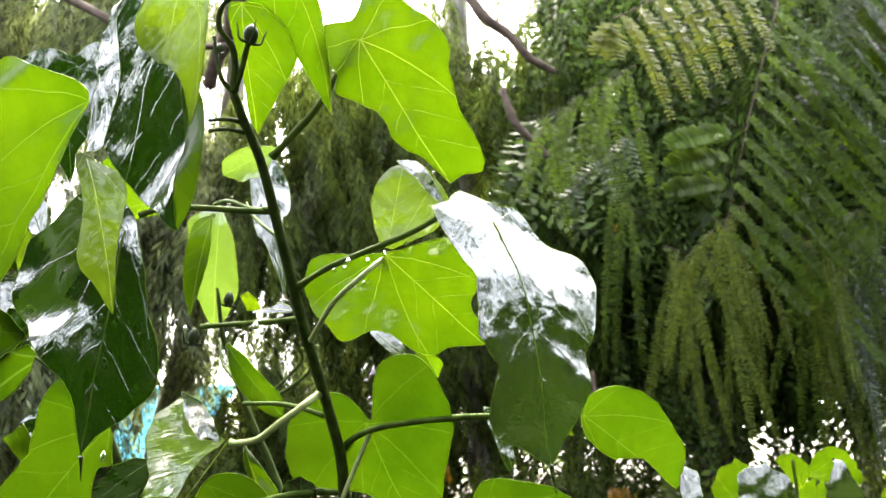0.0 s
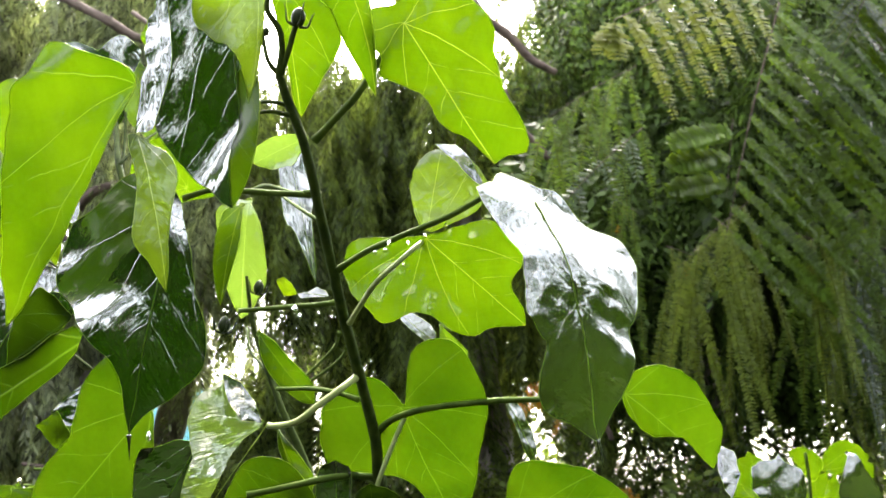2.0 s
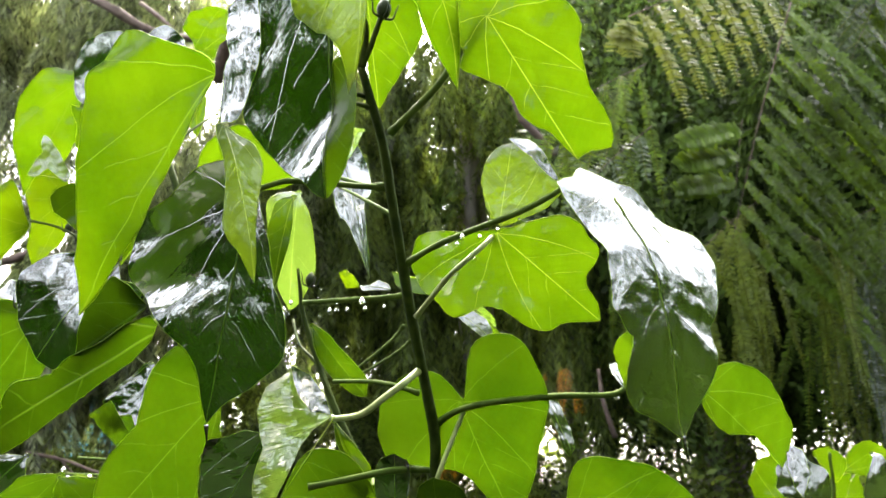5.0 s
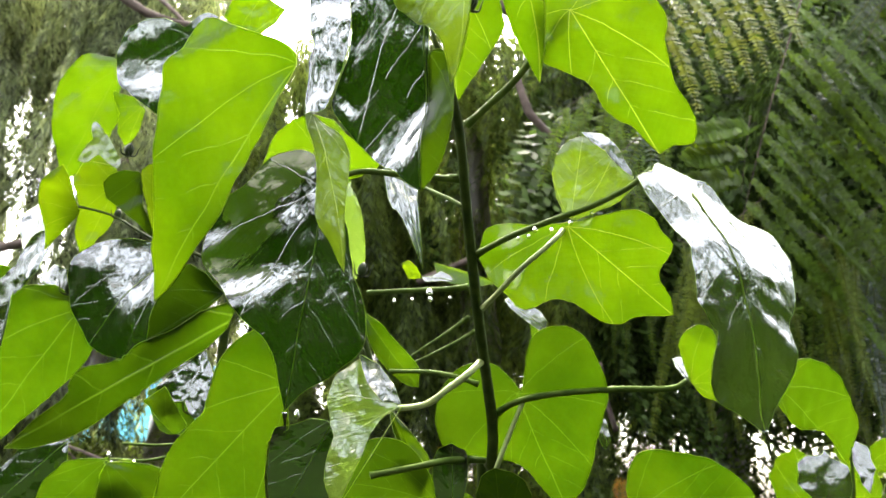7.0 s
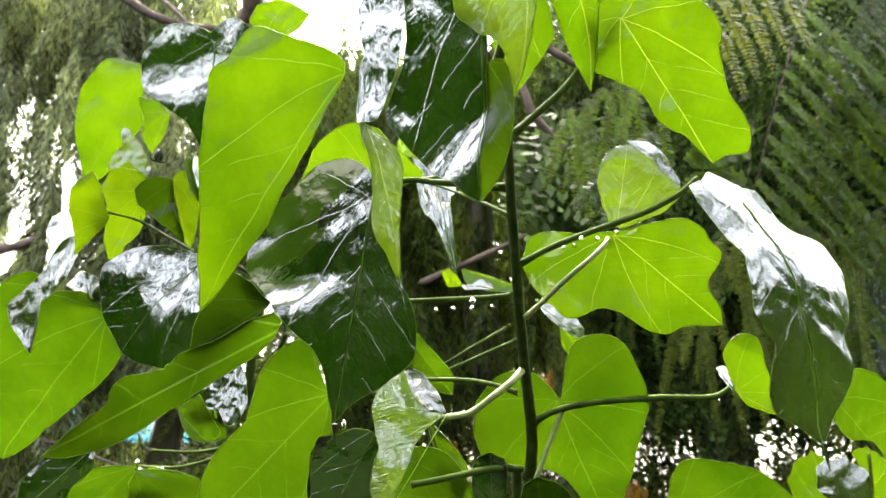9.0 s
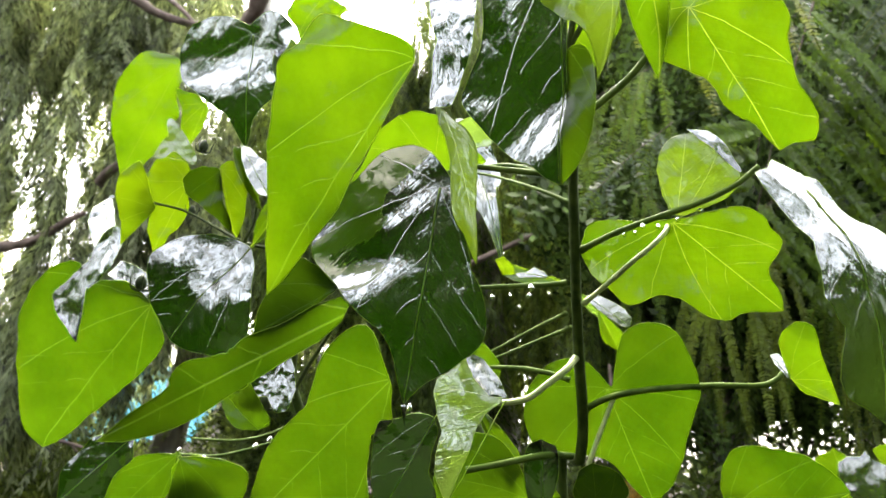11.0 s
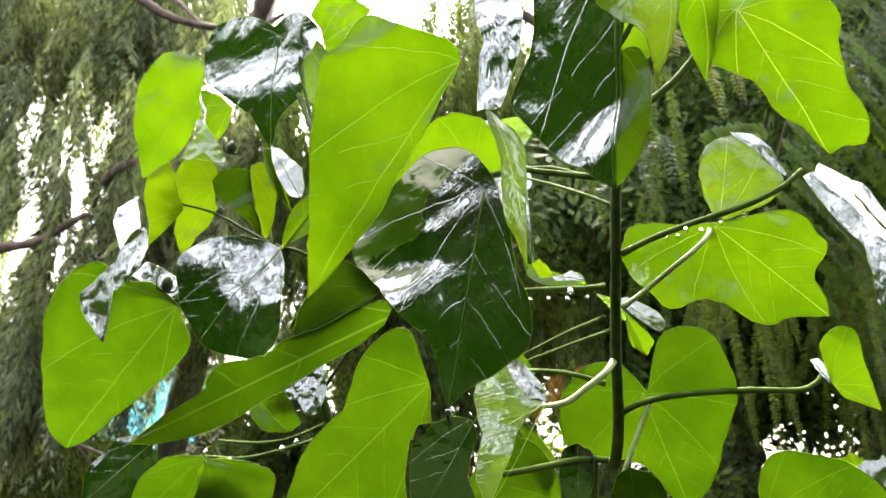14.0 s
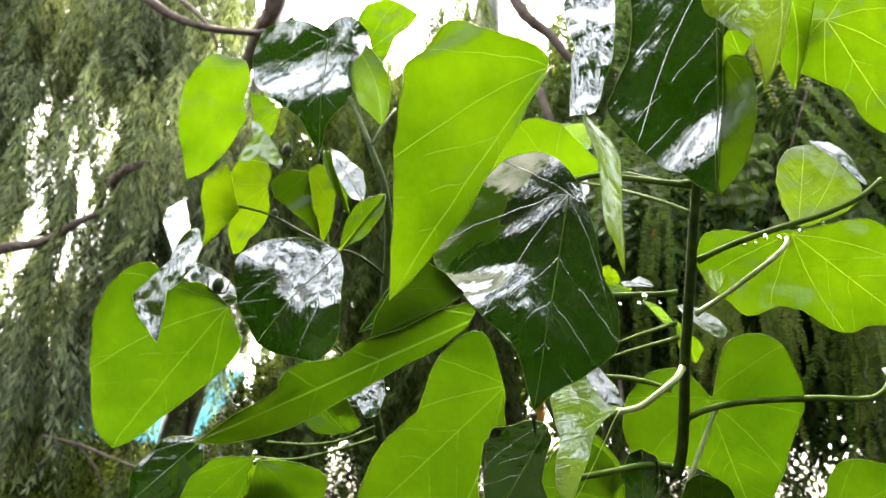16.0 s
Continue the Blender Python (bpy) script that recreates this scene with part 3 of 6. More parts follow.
spots = [c for c in cloud(130, (-8.2, 7.2, 2.6), (-1.3, 9.8, 9.2), 0.75, weep) if not (abs(c[0] + 3.0) < 0.7 and c[2] < 3.9) and not (c[0] > -2.6 and c[2] < 4.0) and not (abs(c[0] + 5.4) < 0.7 and c[2] < 4.2) and not (abs(c[0] + 4.7) < 0.7 and 4.4 < c[2] < 6.3) and not (c[0] > -3.3 and c[2] > 5.7)]
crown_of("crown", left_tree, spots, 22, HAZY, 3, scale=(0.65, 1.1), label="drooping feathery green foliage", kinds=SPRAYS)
mid_tree = base("tree", (0.55, 8.8, 0), "tall tree with dark trunk and hanging foliage", "tree", "trees behind the shrubs")
limb(mid_tree, [(0.55, 8.8, -0.1), (0.5, 8.8, 2.0), (0.35, 8.8, 4.0), (0.3, 8.8, 9.0)], 0.28, 0.16, BARK, "trunk")
crown_of("crown", mid_tree, [c for c in cloud(46, (-1.6, 7.4, 3.0), (3.0, 9.8, 8.4), 1.0) if not (c[0] < -0.2 and c[2] > 7.2)] + cloud(12, (-2.3, 7.8, 5.5), (-0.5, 9.2, 6.9), 0.8, weep), 19, FEATHER, 4, scale=(0.6, 1.0), label="dark hanging feathery foliage", kinds=SPRAYS)
right_tree = base("tree", (2.9, 8.2, 0), "broad tree with dense dark hanging foliage", "tree", "trees behind the shrubs")
limb(right_tree, [(2.9, 8.2, -0.1), (2.8, 8.2, 2.0), (2.6, 8.1, 4.0), (2.5, 8.0, 8.0)], 0.30, 0.18, BARK, "trunk")
crown_of("crown", right_tree, cloud(52, (1.4, 6.4, 3.3), (6.8, 9.0, 8.2), 1.0) + cloud(34, (2.0, 8.0, 6.4), (8.5, 10.0, 10.5), 1.1, weep), 10, SHADE, 5, label="dense dark feathery foliage")
# unseen trees added on the camera's side, to darken what the leaves mirror
side = np.random.default_rng(23)
for i in range(9):
    turn = radians(72 + 216 * i / 8)
    x, y = 5.6 * math.sin(turn), 1.0 + 5.6 * math.cos(turn) * 1.05
    t = base("tree", (x, y, 0), "unseen leafy tree at the clearing's edge, added for reflections", "tree", "trees round the clearing")
    limb(t, [(x, y, -0.1), (x + 0.1, y, 1.6), (x - 0.1, y + 0.1, 4.6)], 0.22, 0.1, BARK, "trunk")
    spots = [(x + side.normal(0, 0.8) + 0.4 * math.sin(turn), y + side.normal(0, 0.7) + 0.4 * math.cos(turn), side.uniform(0.1, 3.7 if x > 1 else 3.1), 1.0) for _ in range(27)]
    spots = [c for c in spots if c[1] < 0.72 * abs(c[0]) - 0.5]
    crown_of("crown", t, spots, 8, DIM_FOLIAGE, 20 + i, (1.3, 2.1), "feathery green foliage")
# unseen high weeping crowns added behind the camera, breaking up the mirrored sky
high = np.random.default_rng(31)
for i, turn in enumerate((100, 128, 152, 176, 200, 226, 256)):
    x, y = 5.2 * math.sin(radians(turn)), 5.0 * math.cos(radians(turn))
    t = base("tree", (x, y, 0), "unseen tall weeping tree, added to break up reflections", "tree", "trees round the clearing")
    limb(t, [(x, y, -0.1), (x + 0.1, y, 2.4), (x - 0.1, y + 0.1, 5.2), (x, y, 8.0)], 0.18, 0.07, BARK, "trunk")
    spots = [(x + high.normal(0, 1.0), y + high.normal(0, 0.8), high.uniform(4.0, 8.6), 0.9) for _ in range(7)]
    crown_of("crown", t, spots, 4, DIM_FOLIAGE, 60 + i, (0.9, 1.5), "sparse hanging foliage", kinds=SPRAYS)
# low bushes along the clearing's far edge
for i, (x, y, w) in enumerate(((-4.6, 7.6, 1.6), (-2.2, 8.4, 1.4), (0.2, 7.6, 1.3), (2.2, 6.6, 1.3), (4.4, 6.2, 1.5), (-6.8, 6.8, 1.4), (-5.6, 8.8, 1.5), (-3.6, 8.2, 1.5), (-5.2, 7.4, 1.3), (-6.2, 8.0, 1.3), (-3.2, 7.4, 1.2), (-3.4, 6.6, 1.1), (-2.6, 7.2, 1.1), (-1.6, 7.0, 1.2), (-2.0, 7.6, 1.3), (-1.2, 7.8, 1.2), (-4.0, 6.9, 1.0), (0.9, 7.9, 1.1), (1.7, 7.3, 1.1), (-0.8, 8.2, 1.2), (3.2, 7.2, 1.4), (5.2, 6.8, 1.4), (2.4, 7.6, 1.2), (-5.7, 6.8, 1.2), (-6.6, 7.4, 1.2), (-4.4, 7.0, 1.1))):
    t = base("bush", (x, y, 0), "low bush of feathery green leaves", "bush", "bushes under the trees")
    limb(t, [(x, y, -0.05), (x + 0.05, y, 0.4), (x, y, 0.9)], 0.04, 0.02, BARK, "trunk")
    crown_of("crown", t, [(x + rng.normal(0, w * 0.45), y + rng.normal(0, 0.4), rng.uniform(0.3, 1.8 if x < -3 else 1.4 if x < 0.5 else 2.0), 0.6) for _ in range(8)], 6, FEATHER, 40 + i, (0.6, 1.0), "feathery green foliage")
# taller shrubs that hide the shed in part
for i, (x, y, top) in enumerate(((-5.0, 8.9, 3.1), (-4.2, 9.0, 2.9), (-2.35, 9.0, 3.3), (-1.7, 8.6, 3.0), (-1.0, 8.4, 2.9), (-0.3, 8.8, 2.8), (0.5, 8.0, 2.3), (1.3, 8.2, 2.3), (-6.0, 8.6, 3.0), (-2.0, 7.9, 2.4))):
    t = base("bush", (x, y, 0), "tall feathery bush under the trees", "bush", "bushes under the trees")
    limb(t, [(x, y, -0.05), (x + 0.06, y, 0.8), (x, y, top * 0.7)], 0.05, 0.02, BARK, "trunk")
    crown_of("crown", t, [(x + weep.normal(0, 0.28), y + weep.normal(0, 0.3), weep.uniform(0.6, top), 0.5) for _ in range(10)], 6, FEATHER, 90 + i, (0.5, 0.9), "feathery green foliage")
# woods further off
woods = base("woods", (1.5, 12.5, 0), "dense dark woods behind the clearing", "woods")
for x in (-2.5, -0.4, 1.8, 4.0, 6.4, 8.6):
    limb(woods, [(x, 12.6, -0.1), (x + 0.2, 12.6, 3.0), (x, 12.6, 8.0)], 0.2, 0.1, BARK, "trunk")
crown_of("crown", woods, cloud(58, (-1.6, 11.4, 4.7), (9.5, 13.6, 9.5), 1.3), 6, FEATHER, 77, (1.5, 2.3), "dark feathery foliage")

# big fronds of a tree beside the path --------------------------------
fern_tree = base("tree", (4.2, 4.6, 0), "feather-leaved tree with long arching wet fronds", "tree", "trees behind the shrubs")
limb(fern_tree, [(4.2, 4.6, -0.1), (4.1, 4.6, 2.0), (3.7, 4.6, 3.6), (3.1, 4.6, 4.6)], 0.16, 0.07, BARK, "trunk")
feather_frond(fern_tree, (2.226, 4.099, 4.479), (1.849, 4.634, 3.076), 11, (0.86, 0.20, -0.90), (0, 0, 0), 0.072, 0.0075, DARK_FROND, sag=0.10, seed=30, rib=0.006, wild=0.03, label="long dark green frond with hanging feathers")
feather_frond(fern_tree, (0.853, 2.877, 3.529), (1.361, 2.733, 3.645), 7, (0.170, 0.03, -0.115), (0, 0, 0), 0.047, 0.0048, PALE_FEATHER, sag=1.7, seed=31, rib=0.004, wild=0.04, label="sunlit pale green frond with drooping feathers")
feather_frond(fern_tree, (0.853, 2.863, 3.513), (0.835, 2.880, 3.496), 2, (0.012, 0.0, -0.16), (-0.055, 0.0, -0.14), 0.065, 0.016, PALE_FEATHER, sag=0.10, seed=51, rib=0.003, wild=0.05, label="pale folded leaflets at the frond tip")
feather_frond(fern_tree, (3.070, 4.158, 4.964), (2.554, 4.368, 3.977), 8, (0.680, 0.252, -0.749), (-0.337, 0.062, -0.203), 0.055, 0.014, BLUE_FEATHER, sag=0.28, seed=32, rib=0.004, wild=0.05, label="bluish wet frond with hanging feathers")
feather_frond(fern_tree, (1.933, 4.394, 3.821), (1.884, 4.571, 3.359), 3, (0, 0, 0), (-0.40, 0.02, 0.0), 0.12, 0.009, DARK_FROND, sag=0.12, seed=33, rib=0.003, wild=0.04, label="dark green wet feathers seen from below")
feather_frond(fern_tree, (3.083, 4.367, 5.091), (2.457, 4.361, 4.871), 7, (0.95, 0.22, -1.05), (-0.1, 0.05, -0.25), 0.072, 0.0075, DARK_FROND, sag=0.10, seed=34, rib=0.005, wild=0.03, label="long dark green frond with hanging feathers")
feather_frond(fern_tree, (2.071, 4.664, 3.373), (1.552, 4.696, 2.934), 5, (0.306, 0.325, -0.987), (-0.201, 0.213, -0.661), 0.05, 0.014, OLIVE_FROND, sag=0.28, seed=35, rib=0.003, wild=0.17, label="pale olive frond hanging low")
feather_frond(fern_tree, (3.205, 4.951, 3.501), (2.487, 4.952, 3.149), 7, (0.124, 0.401, -1.228), (-0.144, 0.336, -1.037), 0.05, 0.015, DARK_FROND, sag=0.28, seed=36, rib=0.003, wild=0.17, label="dark frond hanging straight down")
feather_frond(fern_tree, (2.315, 4.643, 3.124), (2.585, 4.598, 2.951), 5, (0.162, 0.238, -0.724), (0, 0, 0), 0.045, 0.015, OLIVE_FROND, sag=0.28, seed=37, rib=0.003, wild=0.17, label="pale olive frond hanging low")
feather_frond(fern_tree, (3.021, 4.773, 3.074), (2.561, 4.726, 2.879), 4, (0.160, 0.300, -0.914), (-0.092, 0.227, -0.699), 0.05, 0.015, BLUE_FEATHER, sag=0.28, seed=38, rib=0.003, wild=0.17, label="grey-green frond hanging low")
feather_frond(fern_tree, (1.760, 4.506, 3.202), (1.845, 4.446, 3.066), 2, (0.128, 0.167, -0.507), (0, 0, 0), 0.045, 0.015, OLIVE_FROND, sag=0.28, seed=39, rib=0.003, wild=0.17, label="pale olive frond hanging low")
feather_frond(fern_tree, (1.307, 4.233, 3.702), (0.797, 4.270, 3.247), 3, (0.064, 0.066, -0.199), (-0.143, 0.051, -0.162), 0.06, 0.022, BLUE_FEATHER, sag=0.28, seed=40, rib=0.003, wild=0.17, label="grey-green wet frond")
feather_frond(fern_tree, (1.357, 4.378, 4.228), (0.710, 4.390, 3.843), 6, (0.093, 0.218, -0.667), (-0.161, 0.168, -0.522), 0.05, 0.015, DARK_FROND, sag=0.28, seed=41, rib=0.003, wild=0.17, label="dark green arching frond")
feather_frond(fern_tree, (1.990, 4.860, 3.091), (2.116, 4.791, 2.987), 3, (0.091, 0.269, -0.823), (0, 0, 0), 0.04, 0.014, OLIVE_FROND, sag=0.28, seed=42, rib=0.003, wild=0.17, label="pale olive frond hanging low")
feather_frond(fern_tree, (1.624, 5.126, 3.232), (1.789, 5.058, 3.122), 3, (0.054, 0.321, -0.984), (0, 0, 0), 0.045, 0.016, OLIVE_FROND, sag=0.28, seed=43, rib=0.003, wild=0.17, label="pale olive frond hanging straight down")
feather_frond(fern_tree, (2.784, 5.076, 2.779), (2.955, 5.006, 2.679), 4, (0.054, 0.286, -0.875), (0, 0, 0), 0.045, 0.016, OLIVE_FROND, sag=0.28, seed=44, rib=0.003, wild=0.17, label="pale olive frond hanging straight down")
feather_frond(fern_tree, (1.277, 5.194, 3.656), (1.456, 5.142, 3.499), 3, (0.017, 0.307, -0.942), (0, 0, 0), 0.045, 0.016, DARK_FROND, sag=0.28, seed=45, rib=0.003, wild=0.17, label="grey-green frond hanging straight down")
feather_frond(fern_tree, (2.503, 5.021, 2.617), (2.602, 4.948, 2.522), 3, (0.094, 0.234, -0.716), (0, 0, 0), 0.04, 0.014, OLIVE_FROND, sag=0.28, seed=46, rib=0.003, wild=0.17, label="pale olive frond hanging low")

# branches --------------------------------------------------------------
limb(left_tree, [(-3.562, 5.996, 6.259), (-2.975, 5.917, 5.871), (-2.734, 5.967, 5.723), (-2.512, 5.993, 5.648), (-2.229, 6.010, 5.603), (-1.895, 6.099, 5.661), (-1.656, 6.145, 5.849)], 0.045, 0.022, BRANCH)
limb(left_tree, [(-2.227, 6.654, 5.560), (-2.057, 6.380, 5.764), (-1.868, 6.127, 5.901), (-1.761, 5.946, 6.138)], 0.06, 0.1, BRANCH)
limb(left_tree, [(-2.849, 6.153, 6.118), (-2.574, 6.035, 5.842), (-2.384, 6.002, 5.623), (-2.307, 6.055, 5.461)], 0.022, 0.014, BRANCH)
limb(left_tree, [(-4.596, 6.829, 3.695), (-4.161, 6.626, 3.680), (-3.852, 6.609, 3.741), (-3.569, 6.559, 3.900), (-3.389, 6.533, 3.985)], 0.055, 0.025, BRANCH)
limb(left_tree, [(-3.253, 6.459, 4.248), (-3.136, 6.338, 4.298), (-3.012, 6.315, 4.371), (-2.927, 6.395, 4.447)], 0.05, 0.03, BRANCH)
limb(left_tree, [(-4.052, 7.514, 2.308), (-3.738, 7.276, 2.395), (-3.480, 7.224, 2.556), (-3.366, 7.338, 2.853)], 0.1, 0.09, BARK)
limb(left_tree, [(-3.513, 6.566, 1.997), (-3.228, 6.586, 1.941), (-2.940, 6.621, 1.840), (-2.677, 6.652, 1.748)], 0.016, 0.01, BRANCH)
limb(left_tree, [(-3.228, 6.586, 1.941), (-3.079, 6.644, 1.767), (-2.975, 6.717, 1.548)], 0.01, 0.007, BRANCH)
limb(mid_tree, [(0.316, 5.545, 5.774), (0.460, 5.537, 5.478), (0.662, 5.589, 5.329), (0.848, 5.656, 5.129), (1.061, 5.697, 5.011)], 0.05, 0.03, BRANCH)
limb(mid_tree, [(0.626, 5.998, 5.039), (0.710, 5.995, 4.727), (0.854, 6.051, 4.560), (0.998, 6.103, 4.407)], 0.035, 0.03, BRANCH)
limb(mid_tree, [(-0.276, 6.758, 3.387), (0.130, 6.707, 3.550), (0.738, 6.622, 3.819)], 0.035, 0.02, BRANCH)
limb(right_tree, [(1.314, 6.153, 2.004), (1.232, 6.070, 2.257), (1.213, 6.087, 2.527)], 0.02, 0.014, BRANCH)

# dry orange sprays --------------------------------------------------
crown_of("dry_spray", mid_tree, [(0.72, 5.59, 2.46, 0.12), (0.92, 5.85, 2.29, 0.12), (0.62, 5.85, 2.29, 0.12), (0.03, 5.95, 1.93, 0.12), (1.27, 5.86, 1.62, 0.12)], 3, DRY, 9, (0.10, 0.20), "dry orange leaflets")
crown_of("dry_spray", mid_tree, [(1.76, 4.96, 3.11, 0.12), (1.27, 5.06, 3.41, 0.12)], 1, DRY, 9, (0.06, 0.10), "dry orange leaflets")

# shed far behind ------------------------------------------------------
SHED = (-5.293, 11.676, 2.755)
shed = base("shed", (SHED[0], SHED[1] + 1.5, 0), "small plastered shed with a blue corrugated roof", "shed")
v, f = [], []
for j in range(2):
    for i in range(97):
        v.append((SHED[0] - 1.5 + 3.0 * i / 96, SHED[1] - 0.3 + 2.6 * j, SHED[2] - 0.45 + 1.5 * j + 0.03 * math.sin(i * math.pi / 2)))
for i in range(96):
    f.append((i, i + 1, 98 + i, 97 + i))
roof = part("roof", v, f, SHEET, shed, "blue corrugated sheet roof")
x0, x1, y0, y1, zt = SHED[0] - 1.3, SHED[0] + 1.3, SHED[1], SHED[1] + 2.1, SHED[2] - 0.42
v = [(x0, y0, 0), (x1, y0, 0), (x1, y1, 0), (x0, y1, 0), (x0, y0, zt), (x1, y0, zt), (x1, y1, zt + 1.2), (x0, y1, zt + 1.2)]
part("wall", v, [(0, 1, 5, 4), (1, 2, 6, 5), (2, 3, 7, 6), (3, 0, 4, 7)], PLASTER, shed, "pale plastered wall").data.polygons.foreach_set("use_smooth", [False] * 4)

# shrubs -----------------------------------------------------------------
main = base("shrub", (0.10, 0.62, 0), "young shrub shoot with large wet heart-shaped leaves", "shrub", "broad-leaved shrubs")
second = base("shrub", (-0.10, 0.80, 0), "leafy shrub shoot with pale and dark wet heart leaves", "shrub", "broad-leaved shrubs")
third = base("shrub", (0.62, 1.30, 0), "low shrub with light green heart leaves", "shrub", "broad-leaved shrubs")
leaf(main, (0.0271, 0.3351, 1.7924), (0.0231, 0.0332, -0.0800), (-0.57, -0.70, -0.44), 0.10, (0.73, 0.56, 0.44, 0.35, 0.29, 0.22, 0.05, 0.03, 0.03, 0.03, 0.03, 0.03, 0.03, 0.03, 0.03), (0.87, 0.71, 0.49, 0.43, 0.38, 0.36, 0.36, 0.33, 0.28, 0.23, 0.13, 0.08, 0.06, 0.03, 0.03), young, 0.25, 0.06, 0.032)
leaf(main, (0.0026, 0.2830, 1.7422), (-0.0011, 0.0145, -0.0720), (-0.43, -0.88, -0.19), 0.11, (0.51, 0.39, 0.31, 0.24, 0.19, 0.06, 0.03, 0.03, 0.03, 0.03, 0.03, 0.03, 0.03, 0.03, 0.03), (0.84, 0.72, 0.67, 0.68, 0.68, 0.63, 0.47, 0.12, 0.07, 0.05, 0.04, 0.03, 0.03, 0.03, 0.03), lush, 0.2, 0.06, 0.032)
leaf(main, (-0.0879, 0.6294, 1.7652), (-0.0102, 0.0318, -0.0992), (0.01, -0.95, -0.31), 0.00, (0.94, 0.82, 0.70, 0.43, 0.22, 0.03, 0.03, 0.03, 0.03, 0.03, 0.03, 0.03, 0.03, 0.03, 0.03), (0.87, 0.72, 0.58, 0.47, 0.38, 0.32, 0.28, 0.25, 0.17, 0.07, 0.03, 0.03, 0.03, 0.03, 0.03), satin, 0.3, 0.06, 0.032)
leaf(main, (-0.0862, 0.6035, 1.7504), (-0.0166, 0.0119, -0.0843), (0.04, -0.98, -0.19), -0.01, (0.66, 0.40, 0.03, 0.03, 0.03, 0.03, 0.03, 0.03, 0.03, 0.03, 0.03, 0.03, 0.03, 0.03, 0.03), (0.83, 0.63, 0.47, 0.35, 0.27, 0.22, 0.18, 0.12, 0.05, 0.03, 0.03, 0.03, 0.03, 0.03, 0.03), young, 0.1, 0.06, 0.032)
leaf(main, (-0.0538, 0.6134, 1.8141), (0.0341, -0.0207, -0.1390), (-0.08, -1.00, 0.05), 0.02, (0.60, 0.52, 0.40, 0.28, 0.19, 0.09, 0.06, 0.04, 0.03, 0.03, 0.03, 0.03, 0.03, 0.03, 0.03), (0.68, 0.58, 0.28, 0.17, 0.12, 0.09, 0.07, 0.06, 0.06, 0.06, 0.03, 0.03, 0.03, 0.03, 0.03), dark_glossy, -0.1, 0.06, 0.06)
leaf(main, (-0.0208, 0.5421, 1.7800), (-0.0458, 0.0179, -0.0122), (-0.19, -0.90, -0.39), 0.00, (0.92, 0.82, 0.74, 0.60, 0.50, 0.44, 0.03, 0.03, 0.03, 0.03, 0.03, 0.03, 0.03, 0.03, 0.03), (0.97, 0.92, 0.73, 0.50, 0.28, 0.12, 0.06, 0.04, 0.03, 0.03, 0.03, 0.03, 0.03, 0.03, 0.03), satin, 0.3, 0.06, 0.032)
leaf(main, (-0.0077, 0.5737, 1.4954), (-0.0664, -0.0187, 0.0131), (0.16, -0.93, -0.34), -0.06, (0.97, 0.95, 0.94, 0.94, 0.75, 0.58, 0.47, 0.03, 0.03, 0.03, 0.03, 0.03, 0.03, 0.03, 0.03), (0.98, 0.98, 0.97, 0.95, 0.85, 0.69, 0.35, 0.03, 0.03, 0.03, 0.03, 0.03, 0.03, 0.03, 0.03), dim_green, 0.12, 0.06, 0.032)
leaf(main, (-0.0175, 0.6164, 1.4942), (0.0440, -0.0071, -0.0220), (-0.19, -0.96, -0.20), 0.00, (0.95, 0.90, 0.86, 0.84, 0.78, 0.68, 0.61, 0.54, 0.48, 0.46, 0.46, 0.40, 0.35, 0.24, 0.19), (0.92, 0.85, 0.79, 0.74, 0.64, 0.48, 0.39, 0.33, 0.28, 0.20, 0.16, 0.14, 0.13, 0.14, 0.15), dim_green, 0.12, 0.06, 0.032)
leaf(main, (0.0032, 0.5793, 1.4812), (0.0000, -0.0174, 0.0546), (0.01, -0.95, -0.31), 0.00, (0.98, 0.96, 0.78, 0.51, 0.34, 0.25, 0.03, 0.03, 0.03, 0.03, 0.03, 0.03, 0.03, 0.03, 0.03), (0.95, 0.91, 0.59, 0.04, 0.03, 0.03, 0.03, 0.03, 0.03, 0.03, 0.03, 0.03, 0.03, 0.03, 0.03), dark_glossy, 0.2, 0.06, 0.032)
leaf(main, (-0.0428, 0.5809, 1.5614), (0.0242, -0.0092, -0.0562), (-0.13, -0.99, 0.03), 0.00, (0.94, 0.88, 0.74, 0.03, 0.03, 0.03, 0.03, 0.03, 0.03, 0.03, 0.03, 0.03, 0.03, 0.03, 0.03), (0.45, 0.04, 0.03, 0.03, 0.03, 0.03, 0.03, 0.03, 0.03, 0.03, 0.03, 0.03, 0.03, 0.03, 0.03), young, 0.12, 0.06, 0.032)
# Dark shape added where the dark leaf's shadow falls on the long leaf.
leaf(main, (-0.1405, 0.4579, 1.6302), (-0.0566, 0.0490, -0.0265), (-0.34, -0.78, -0.52), 0.00, (0.65, 0.40, 0.03, 0.03, 0.03, 0.03, 0.03, 0.03, 0.03, 0.03, 0.03, 0.03, 0.03, 0.03, 0.03), (0.78, 0.62, 0.51, 0.39, 0.31, 0.25, 0.22, 0.03, 0.03, 0.03, 0.03, 0.03, 0.03, 0.03, 0.03), dark_glossy, 0.1, 0.06, 0.032)
leaf(main, (0.0487, 0.7557, 1.7087), (-0.0623, -0.0072, 0.0188), (0.01, -0.95, -0.31), 0.00, (0.94, 0.90, 0.70, 0.39, 0.14, 0.09, 0.06, 0.05, 0.04, 0.04, 0.03, 0.03, 0.03, 0.03, 0.03), (0.22, 0.16, 0.12, 0.03, 0.03, 0.03, 0.03, 0.03, 0.03, 0.03, 0.03, 0.03, 0.03, 0.03, 0.03), young, 0.2, 0.06, 0.032)
